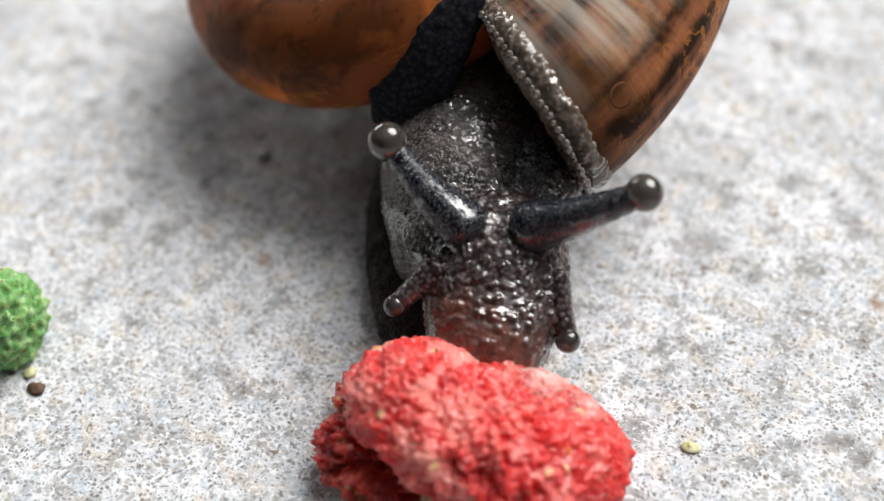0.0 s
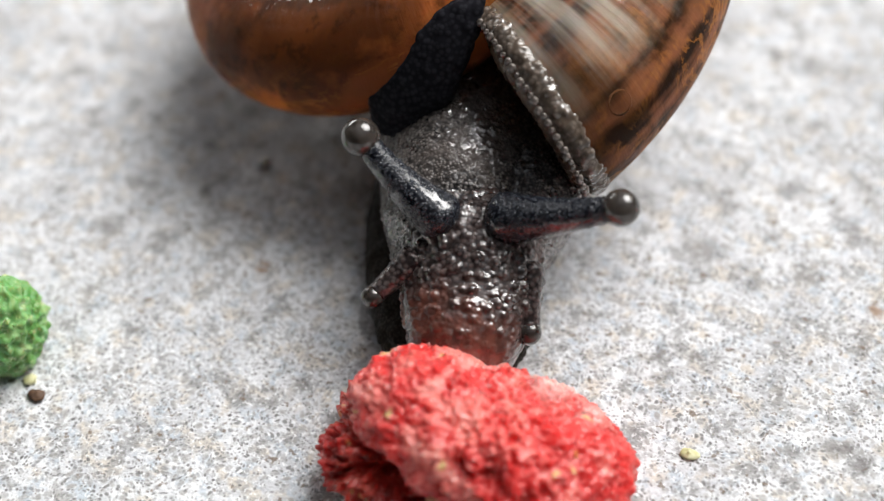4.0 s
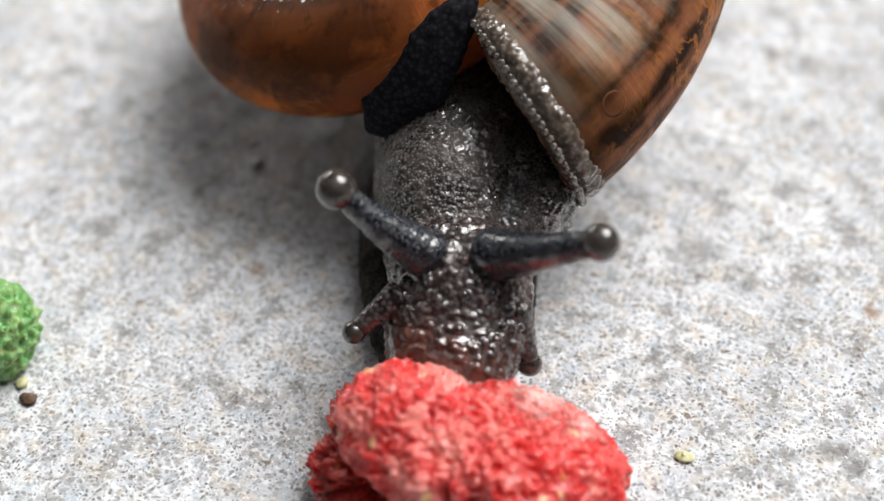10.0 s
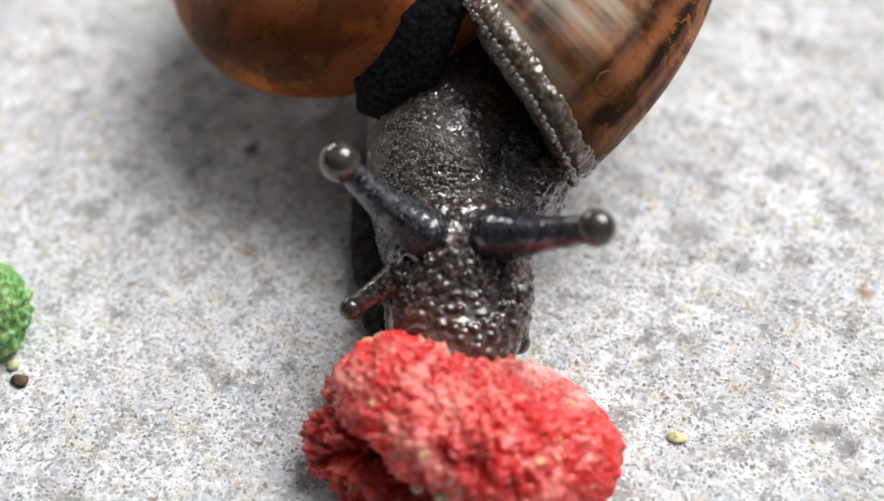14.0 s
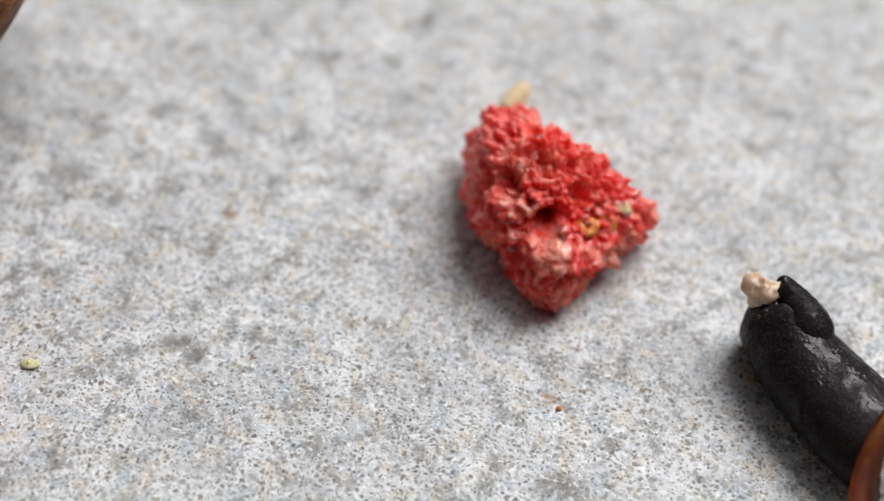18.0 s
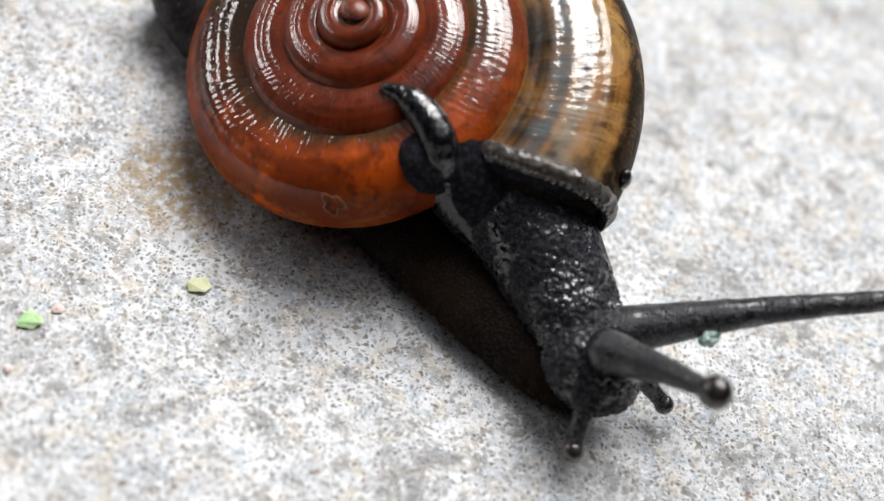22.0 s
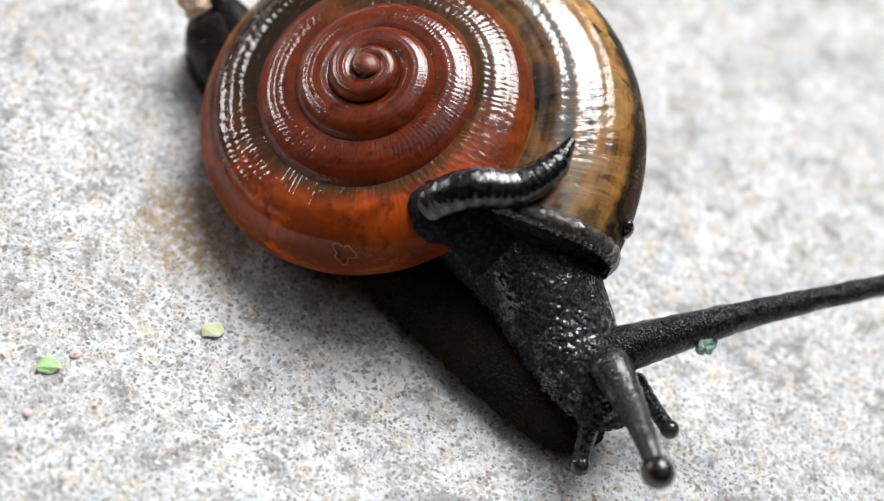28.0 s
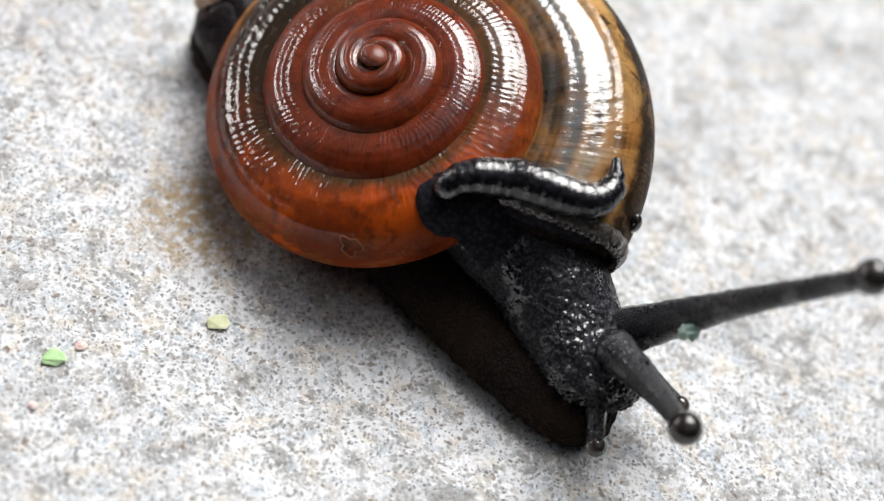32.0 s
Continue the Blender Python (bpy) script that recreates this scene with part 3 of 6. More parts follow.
def stalk_mesh(name, length, r0, r1, bend=0.0, n=46, m=20, wart=0.03, height=0.008, flare=1.5):
    """A tapering stalk along +z from its root, without its knob."""
    s = np.linspace(-0.2, 1, n)
    rad = r1 + (r0 - r1) * (1 - np.clip(s, 0, 1)) ** flare
    rad *= np.where(s < 0, np.sqrt(np.clip(1 - (s / 0.2) ** 2, 0.01, 1)), 1)
    rad[-1] *= 0.6
    a = np.linspace(0, 2 * np.pi, m, endpoint=False)
    P = np.stack([rad[:, None] * np.cos(a) + bend * np.sin(np.pi * np.clip(s, 0, 1))[:, None], rad[:, None] * np.sin(a), np.broadcast_to(s[:, None] * length, (n, m))], -1)
    return tube_mesh(name, warts(P, wart, height))


def knob_mesh(name, r, z, tall=1.0, n=20, m=24):
    t = np.linspace(0.03, np.pi - 0.03, n)
    a = np.linspace(0, 2 * np.pi, m, endpoint=False)
    P = np.stack([r * np.sin(t)[:, None] * np.cos(a), r * np.sin(t)[:, None] * np.sin(a), np.broadcast_to(z - r * tall * np.cos(t)[:, None], (n, m))], -1)
    return tube_mesh(name, P)


def stalk(name, snail, length, r0, r1, knob, skin_mat, tip_mat, bend=0.0, tip_name="eye", label="", tip_label="", flare=1.5):
    ob = part(name, stalk_mesh(name, length - knob, r0, r1, bend, flare=flare), skin_mat, snail, label)
    part(tip_name, knob_mesh(tip_name, knob, length - knob * 0.55), tip_mat, ob, tip_label)
    return ob


def nodule_skin(name, rows, base, cell, height, n, m, rough=0.0, where=None, up=(0, 0, 1)):
    return tube_mesh(name, warts(sweep(rows, n, m, up), cell, height, rough, where), np.array(base))


# ---- first snail, feeding ----
BASE_A = np.array((-0.3, 0.4, 0.0))
snail_a = thing("snail", BASE_A, "large brown glossy-shelled snail with grey-black wet skin, eating red cereal", "snail", "snails on the stone floor")
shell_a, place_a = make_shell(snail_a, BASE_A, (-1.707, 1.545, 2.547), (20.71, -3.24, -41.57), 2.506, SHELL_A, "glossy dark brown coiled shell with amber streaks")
# made wider on the left than the foot, to fill in the neck's shadow
part("foot", nodule_skin("foot", [(-1.7, 4.3, 0.05, 0.05, 0.05, 0.05), (-1.5, 3.6, 0.2, 0.45, 0.2, 0.2), (-1.0, 2.0, 0.3, 0.72, 0.5, 0.3), (-0.6, 0.9, 0.3, 0.62, 0.6, 0.3),
                                  (-0.36, 0.1, 0.26, 0.66, 0.42, 0.26), (-0.09, -0.5, 0.22, 0.63, 0.34, 0.22), (0.10, -0.95, 0.18, 0.50, 0.28, 0.18), (0.24, -1.22, 0.14, 0.28, 0.2, 0.14), (0.28, -1.34, 0.12, 0.05, 0.05, 0.1)],
                         BASE_A, 0.06, 0.016, 150, 96), FOOT_A, snail_a, "dark brown foot, widened and darkened to stand in for shade beside the neck")
part("neck", nodule_skin("neck", [(-0.95, 1.9, 1.0, 0.5, 0.4, 0.5), (-0.75, 1.2, 0.95, 0.60, 0.45, 0.6), (-0.38, 0.46, 0.80, 0.64, 0.58, 0.65), (-0.26, 0.0, 0.70, 0.57, 0.60, 0.6),
                                           (-0.12, -0.32, 0.62, 0.50, 0.50, 0.5), (0.0, -0.6, 0.6, 0.42, 0.40, 0.4), (0.1, -0.85, 0.58, 0.06, 0.06, 0.06)],
                                  BASE_A, 0.034, 0.014, 250, 210, 0.012), SKIN_A, snail_a, "grey grainy wet neck")
part("neck_fold", nodule_skin("neck_fold", [(-0.1, 0.95, 0.8, 0.1, 0.1, 0.1), (0.08, 0.6, 0.82, 0.34, 0.30, 0.4), (0.22, 0.28, 0.80, 0.40, 0.36, 0.45), (0.26, 0.02, 0.70, 0.32, 0.36, 0.45), (0.20, -0.22, 0.62, 0.26, 0.32, 0.4),
                                            (0.16, -0.42, 0.55, 0.05, 0.05, 0.05)], BASE_A, 0.036, 0.018, 150, 150, 0.012), SKIN_A, snail_a, "dark grey wet fold beside the neck")
HEAD_AT = np.array((0.1, -0.75, 0.75))
head_a = part("head", nodule_skin("head", [(-0.12, -0.15, 0.74, 0.10, 0.10, 0.10), (-0.06, -0.26, 0.74, 0.42, 0.34, 0.3), (0.03, -0.48, 0.76, 0.48, 0.41, 0.4), (0.10, -0.66, 0.68, 0.49, 0.40, 0.42),
                                           (0.15, -0.83, 0.61, 0.48, 0.37, 0.4), (0.18, -0.96, 0.56, 0.45, 0.36, 0.38), (0.22, -1.10, 0.50, 0.41, 0.35, 0.36), (0.25, -1.22, 0.43, 0.36, 0.31, 0.32), (0.27, -1.31, 0.38, 0.27, 0.25, 0.26),
                                           (0.28, -1.36, 0.35, 0.08, 0.08, 0.08)],
                                  HEAD_AT, 0.074, 0.030, 250, 200, where=lambda i, j: min(1.0, max(0.12, 2.9 - 3.4 * i)) * (0.45 + 0.55 * (math.sin(37 * i) * math.cos(23 * j * 6.28) > -0.35))), HEAD_SKIN_A, snail_a,
              "brown-black head covered in wet bumps, paler by the mouth")
snout_a = part("snout", nodule_skin("snout", [(0.16, -0.9, 0.54, 0.1, 0.1, 0.1), (0.2, -1.06, 0.50, 0.34, 0.28, 0.3), (0.25, -1.24, 0.41, 0.33, 0.28, 0.28), (0.28, -1.36, 0.35, 0.28, 0.25, 0.25), (0.30, -1.43, 0.31, 0.1, 0.1, 0.1)],
                                    HEAD_AT, 0.05, 0.004, 70, 90), SNOUT_SKIN, snail_a, "pinkish brown smooth snout")
collar_a = part("collar", tube_mesh("collar", warts(lip_tube(place_a, 125, -110, 0.098, n=320, m=40, inset=0.90), 0.062, 0.018), BASE_A), COLLAR_A, snail_a, "grey-brown beaded mantle collar")
lip_beads(collar_a, place_a, BASE_A, 118, -95, 58, 0.026, 1.0, 0.0075, BEAD_A)
part("collar_lining", tube_mesh("collar_lining", warts(lip_tube(place_a, 105, -105, 0.13, n=260, m=32, inset=0.80, back=-0.002), 0.045, 0.008), BASE_A), LINING_A, snail_a, "brown fleshy lining of the shell lip")
part("mantle", nodule_skin("mantle", [(-0.34, 0.66, 2.06, 0.04, 0.04, 0.04), (-0.41, 0.58, 1.96, 0.13, 0.10, 0.1), (-0.55, 0.46, 1.78, 0.23, 0.14, 0.18), (-0.67, 0.36, 1.58, 0.30, 0.17, 0.22), (-0.77, 0.28, 1.38, 0.29, 0.18, 0.22),
                                      (-0.84, 0.22, 1.20, 0.23, 0.17, 0.2), (-0.90, 0.20, 1.08, 0.13, 0.12, 0.12), (-0.91, 0.20, 1.0, 0.03, 0.03, 0.03)], BASE_A, 0.09, 0.012, 120, 90, 0.01, up=(0.28, -0.6, 0.75)), MANTLE, snail_a, "black wet mantle fold")
part("mouth_flesh", mouth_flesh(place_a, BASE_A, 0.96, 0.0), INNER_A, snail_a, "brown mantle skin inside the shell mouth")
eye_left_a = stalk("upper_tentacle", snail_a, 0.825, 0.175, 0.085, 0.135, STALK_A, TIP_A, 0.03, "eye", "blue-black speckled eye stalk", "smoky glassy round eye tip")
eye_right_a = stalk("upper_tentacle", snail_a, 0.915, 0.185, 0.088, 0.126, STALK_A, TIP_A, -0.03, "eye", "blue-black speckled eye stalk", "smoky glassy round eye tip")
feeler_left_a = stalk("lower_tentacle", snail_a, 0.42, 0.115, 0.068, 0.08, HEAD_SKIN_A, TIP_A, 0.0, "tip", "short brown-black feeler")
feeler_right_a = stalk("lower_tentacle", snail_a, 0.47, 0.125, 0.075, 0.088, HEAD_SKIN_A, TIP_A, 0.0, "tip", "short brown-black feeler")

# ---- second snail, resting ----
BASE_B = np.array((9.0, -1.4, 0.0))
LEAN_B = (0.0165, 0.031)     # the lip leads by the seam and trails at the rim
snail_b = thing("snail", BASE_B, "black snail with a glossy amber and red-brown coiled shell", "snail", "snails on the stone floor")
shell_b, place_b = make_shell(snail_b, BASE_B, (8.449, -1.289, 1.512), (21.29, -9.15, -46.26), 1.779, SHELL_B, "glossy red-brown spiral shell with amber and olive last whorl", LEAN_B)
part("foot", nodule_skin("foot", [(7.3, 0.1, 0.1, 0.05, 0.05, 0.05), (7.5, -0.15, 0.14, 0.26, 0.2, 0.14), (8.0, -0.75, 0.15, 0.4, 0.25, 0.15), (8.7, -1.55, 0.15, 0.5, 0.3, 0.15), (9.27, -2.28, 0.14, 0.46, 0.34, 0.14),
                                  (9.65, -2.76, 0.13, 0.42, 0.34, 0.13), (9.93, -3.1, 0.12, 0.36, 0.3, 0.12), (10.12, -3.32, 0.11, 0.26, 0.2, 0.11), (10.2, -3.42, 0.1, 0.03, 0.03, 0.05)],
                         BASE_B, 0.06, 0.014, 160, 90), FOOT_B, snail_b)
part("neck", nodule_skin("neck", [(9.0, -1.5, 0.6, 0.3, 0.25, 0.4), (9.3, -1.85, 0.62, 0.38, 0.30, 0.4), (9.54, -2.12, 0.62, 0.42, 0.40, 0.42), (9.77, -2.40, 0.56, 0.42, 0.42, 0.42), (9.91, -2.68, 0.46, 0.40, 0.38, 0.38), (10.02, -2.95, 0.42, 0.34, 0.33, 0.34),
                                  (10.12, -3.14, 0.40, 0.27, 0.28, 0.3), (10.2, -3.25, 0.38, 0.05, 0.05, 0.05)], BASE_B, 0.050, 0.022, 330, 280,
                         where=lambda i, j: min(1.0, max(0.25, 3.2 * i - 1.4))), SKIN_B, snail_b, "black wet neck covered in rows of small bumps")
HEADB_AT = np.array((10.1, -3.1, 0.45))
head_b = part("head", nodule_skin("head", [(9.95, -2.88, 0.46, 0.06, 0.06, 0.06), (9.99, -2.94, 0.46, 0.24, 0.2, 0.2), (10.1, -3.08, 0.45, 0.30, 0.26, 0.28), (10.2, -3.22, 0.39, 0.27, 0.23, 0.26), (10.27, -3.32, 0.32, 0.2, 0.18, 0.2),
                                           (10.30, -3.37, 0.28, 0.05, 0.05, 0.05)], HEADB_AT, 0.046, 0.018, 200, 190), SKIN_B, snail_b)
TAIL_AT = np.array((7.15, 0.1, 0.3))
tail_b = part("tail", nodule_skin("tail", [(8.1, -0.95, 0.28, 0.40, 0.25, 0.28), (7.64, -0.52, 0.28, 0.38, 0.27, 0.28), (7.34, -0.22, 0.29, 0.34, 0.29, 0.28), (7.16, 0.0, 0.33, 0.29, 0.29, 0.32), (7.06, 0.17, 0.40, 0.25, 0.27, 0.38),
                                           (7.05, 0.21, 0.42, 0.13, 0.18, 0.26), (7.04, 0.23, 0.44, 0.03, 0.04, 0.06)], TAIL_AT, 0.05, 0.006, 120, 80), TAIL_B_SKIN, snail_b, "black blunt tail with wrinkles")
tail_horn = part("tail_horn", nodule_skin("tail_horn", [(7.36, -0.12, 0.44, 0.1, 0.1, 0.1), (7.27, 0.0, 0.52, 0.17, 0.13, 0.14), (7.16, 0.14, 0.58, 0.13, 0.12, 0.13), (7.06, 0.24, 0.66, 0.07, 0.06, 0.08), (7.02, 0.28, 0.71, 0.02, 0.02, 0.02)], TAIL_AT, 0.06, 0.008, 50, 36), TAIL_B_SKIN, snail_b)
collar_b = part("collar", tube_mesh("collar", warts(lip_tube(place_b, 128, -95, 0.07, n=300, m=32, inset=0.94, lean=LEAN_B), 0.06, 0.008), BASE_B), COLLAR_B, snail_b, "dark grey beaded mantle collar")
part("mantle", nodule_skin("mantle", [(8.75, -2.16, 0.98, 0.03, 0.03, 0.03), (8.82, -2.16, 1.0, 0.16, 0.17, 0.14), (8.93, -2.17, 1.02, 0.23, 0.17, 0.2), (9.06, -2.15, 1.06, 0.27, 0.13, 0.24), (9.22, -2.19, 1.01, 0.26, 0.13, 0.24),
                                      (9.44, -2.30, 0.86, 0.27, 0.13, 0.24), (9.60, -2.40, 0.69, 0.24, 0.12, 0.2), (9.70, -2.5, 0.58, 0.05, 0.05, 0.05)],
                            BASE_B, 0.07, 0.006, 110, 80, up=(-0.19, -0.58, 0.79)), MANTLE, snail_b, "black wet mantle fold")
lip_beads(collar_b, place_b, BASE_B, 118, -30, 34, 0.019, 1.0, 0.0075, BEAD_B, LEAN_B)
part("mantle_edge", tube_mesh("mantle_edge", warts(lip_tube(place_b, 150, 20, 0.10, inset=0.80, lean=LEAN_B), 0.08, 0.004), BASE_B), MANTLE, snail_b)
part("mouth_flesh", mouth_flesh(place_b, BASE_B, 0.95, 0.16, lean=LEAN_B), FOOT_B, snail_b, "black wet mantle in the shell mouth")
eye_front_b = stalk("upper_tentacle", snail_b, 0.918, 0.145, 0.062, 0.112, STALK_B, TIP_B, 0.02, "eye", "black eye stalk", "dark glassy eye knob")
eye_right_b = stalk("upper_tentacle", snail_b, 1.946, 0.165, 0.068, 0.115, STALK_B, TIP_B, 0.03, "eye", "long stretched black eye stalk", "dark glassy eye knob", flare=2.0)
feeler_left_b = stalk("lower_tentacle", snail_b, 0.43, 0.085, 0.055, 0.075, STALK_B, TIP_A, 0.0, "tip", "short black feeler")
feeler_right_b = stalk("lower_tentacle", snail_b, 0.43, 0.085, 0.05, 0.07, STALK_B, TIP_A, 0.0, "tip", "short black feeler")


part("rim_bead", knob_mesh("rim_bead", 0.058, 0.0, 1.6), TIP_B, shell_b, "dark wet bead on the shell rim", (Vector((10.30, -2.24, 1.03)) - Vector(BASE_B)) * CM)


def ring_mesh(r, thick, normal, uneven=0.0):
    """A thin raised ring round the origin, round or ragged."""
    a, b = np.linspace(0, 2 * np.pi, 36, endpoint=False), np.linspace(0, 2 * np.pi, 8, endpoint=False)
    w = r * (1 + uneven * (np.sin(3 * a) * 0.6 + np.sin(5 * a + 1) * 0.5))[:, None] + thick * np.cos(b)[None]
    P = np.stack([w * np.cos(a)[:, None], w * np.sin(a)[:, None], np.broadcast_to(0.6 * thick * np.sin(b)[None], (36, 8))], -1)
    P = P @ np.array(Vector(normal).to_track_quat("Z", "Y").to_matrix()).T
    f = [(i * 8 + j, i * 8 + (j + 1) % 8, (i + 1) % 36 * 8 + (j + 1) % 8, (i + 1) % 36 * 8 + j) for i in range(36) for j in range(8)]
    return mesh_of("ring_scar", P.reshape(-1, 3) * CM, [tuple(reversed(k)) for k in f])


part("ring_scar", ring_mesh(0.085, 0.007, (0.667, -0.554, 0.498)), SHELL_A, shell_a, "small raised ring scar", (Vector((0.790, 0.358, 1.708)) - Vector(BASE_A)) * CM)


part("shell_scar", ring_mesh(0.07, 0.007, (-0.33, -0.88, 0.34), 0.35), SCAR, shell_b, "small pale ragged scar on the amber shell", (Vector((8.37, -2.375, 0.752)) - Vector(BASE_B)) * CM)


def lobe_piece(r0, r1, length):
    """A round-ended, tapering length of the lobe along +z."""
    t = np.linspace(0.05, np.pi / 2, 14)
    f = np.linspace(0, 1, 8)[1:-1]
    z = np.concatenate([-r0 * np.cos(t), f * length, length + r1 * np.cos(t[::-1])])
    w = np.concatenate([r0 * np.sin(t), r0 + f * (r1 - r0), r1 * np.sin(t[::-1])])
    a = np.linspace(0, 2 * np.pi, 32, endpoint=False)
    return tube_mesh("mantle_lobe", np.stack([w[:, None] * np.cos(a), w[:, None] * np.sin(a), np.broadcast_to(z[:, None], (len(z), 32))], -1))


LOBE_SIZES = (0.035, 0.062, 0.099, 0.113, 0.123, 0.13, 0.136, 0.14, 0.144, 0.146, 0.14, 0.134, 0.125, 0.112, 0.1)   # from the tip to the root
lobe_b = [part("mantle_lobe", lobe_piece(q, r, 0.1), LOBE, snail_b, "black shiny mantle lobe lying on the shell") for r, q in zip(LOBE_SIZES, LOBE_SIZES[1:])]


# ---- food and crumbs ----
def lump(name, balls, cell, rough, hollow=(), n=110, m=150, seed=0.0, floor=0.0, grit=0.0):
    """A crumbly lump: the hull of some balls (x, y, z, radii) seen from their middle, with a torn surface, from its base point, in cm."""
    c = np.mean([b[:3] for b in balls], axis=0)
    t = np.linspace(0.02, np.pi - 0.02, n)
    a = np.linspace(0, 2 * np.pi, m, endpoint=False)
    d = np.stack([np.sin(t)[:, None] * np.cos(a), np.sin(t)[:, None] * np.sin(a), np.broadcast_to(np.cos(t)[:, None], (n, m))], -1)
    R = np.full((n, m), 0.02)
    for x, y, z, rx, ry, rz in balls:
        s = np.array((rx, ry, rz))
        o, w = (c - (x, y, z)) / s, d / s
        A, B, C = (w * w).sum(-1), (w * o).sum(-1), (o * o).sum() - 1
        disc = B * B - A * C
        R = np.maximum(R, np.where(disc > 0, (-B + np.sqrt(np.maximum(disc, 0))) / A, 0))
    P = c + d * R[..., None]
    for hx, hy, hz, hr, depth in hollow:
        hx, hy, hz = P.reshape(-1, 3)[((P - (hx, hy, hz)) ** 2).sum(-1).argmin()]
        k = np.exp(-(np.linalg.norm(P - (hx, hy, hz), axis=-1) / hr) ** 4)
        P = P - d * (k * depth)[..., None]
    for i in range(n):
        for j in range(m):
            q = Vector(P[i, j]) / cell + Vector((seed, 0, 0))
            f = noise.voronoi(q)[0]
            pit = max(0.0, noise.noise(q * 0.8 + Vector((7.0, 3.0, 1.0))) - 0.28)
            k = rough * (0.35 * (0.55 - f[0]) + 0.9 * noise.fractal(q * 0.4, 1.0, 2.0, 4) + 0.75 * noise.noise(q * 2.3) - 2.6 * pit)
            if grit:
                g = noise.voronoi(Vector(P[i, j]) / 0.05)[0]
                k += grit * (0.9 - 1.6 * g[0]) + 0.5 * grit * noise.noise(Vector(P[i, j]) / 0.022)
            P[i, j] += d[i, j] * k
    P[..., 2] = np.maximum(P[..., 2], floor + 0.01)
    return tube_mesh(name, P), c


def crumbs_on(name, balls, count, size, seed, parent, material, label, hollow=()):
    """Loose grains that stick to a lump, each a little stone of its own, in one mesh."""
    rnd = random.Random(seed)
    v, f = [], []
    c = np.mean([b[:3] for b in balls], axis=0)
    for _ in range(count):
        x, y, z, rx, ry, rz = balls[rnd.randrange(len(balls))]
        th, ph = math.acos(rnd.uniform(-0.6, 1)), rnd.uniform(0, 2 * math.pi)
        dirn = Vector((math.sin(th) * math.cos(ph), math.sin(th) * math.sin(ph), math.cos(th)))
        p = Vector((x + rx * dirn.x, y + ry * dirn.y, max(0.03, z + rz * dirn.z)))
        inside = any(((p.x - b[0]) / b[3]) ** 2 + ((p.y - b[1]) / b[4]) ** 2 + ((p.z - b[2]) / b[5]) ** 2 < 0.85 for b in balls)
        if inside or any((p - Vector(h[:3])).length < h[3] * 1.5 for h in hollow):
            continue
        s, k = size * rnd.uniform(0.5, 1.5), len(v)
        rotm = Euler((rnd.uniform(0, 6), rnd.uniform(0, 6), rnd.uniform(0, 6))).to_matrix()
        for q in ((1, 0, 0), (-1, 0, 0), (0, 1, 0), (0, -1, 0), (0, 0, 0.8), (0, 0, -0.8)):
            v.append((p + rotm @ Vector(q) * s * rnd.uniform(0.7, 1.2)) * CM)
        f += [tuple(k + i for i in t) for t in ((0, 2, 4), (2, 1, 4), (1, 3, 4), (3, 0, 4), (2, 0, 5), (1, 2, 5), (3, 1, 5), (0, 3, 5))]
    ob = part(name, mesh_of(name, v, f, False), material, parent, label)
    return tagged(ob, kind="stuff")


def filled(balls):
    """The balls and, half way between each two of them, one more."""
    return balls + [tuple((p + q) / 2 for p, q in zip(a, b)) for i, a in enumerate(balls) for b in balls[:i]]


def moved(balls, at):
    return [(x - at[0], y - at[1], z, a, b, c) for x, y, z, a, b, c in balls]


def snap(me, p):
    """The point of a mesh nearest to p, in cm."""
    co = np.empty(3 * len(me.vertices))
    me.vertices.foreach_get("co", co)
    co = co.reshape(-1, 3) / CM
    return tuple(co[((co - p) ** 2).sum(1).argmin()] - (0, 0, 0.02))


def pebble(name, r, material, parent, at, seed, label="", flat=0.7, turn=0.0, long=1.0):
    """One small grain of uneven shape."""
    me, _ = lump(name, [(0, 0, r * flat, r * long, r, r * flat)], r * 0.7, r * 0.7, n=16, m=22, seed=seed)
    me.transform(Matrix.Rotation(turn, 4, "Z"))
    return part(name, me, material, parent, label, Vector(at) * CM)


ORANGE = plain("orange_fleck", (0.75, 0.20, 0.03), (0.85, 0.38, 0.08), 1800, 0.5, 0.2)
HERB = plain("herb_fleck", (0.22, 0.30, 0.10), (0.50, 0.52, 0.30), 1800, 0.6)
STRAW = plain("straw", (0.60, 0.42, 0.22), (0.78, 0.62, 0.40), 900, 0.5, 0.1)
YELLOW = plain("yellow_crumb", (0.58, 0.56, 0.28), (0.70, 0.68, 0.45), 1500, 0.55, 0.2)
BROWN = plain("brown_crumb", (0.07, 0.035, 0.02), (0.16, 0.09, 0.05), 1500, 0.6)
LEAF = plain("leaf_fleck", (0.34, 0.60, 0.24), (0.56, 0.76, 0.44), 1200, 0.5, 0.2)
LIME = plain("lime_fleck", (0.62, 0.66, 0.36), (0.74, 0.76, 0.52), 1200, 0.5, 0.2)
MINT = plain("mint_fleck", (0.40, 0.58, 0.52), (0.58, 0.72, 0.66), 1200, 0.45, 0.2)
BEIGE = plain("beige_crumb", (0.60, 0.40, 0.27), (0.80, 0.64, 0.50), 1400, 0.35, 0.5)

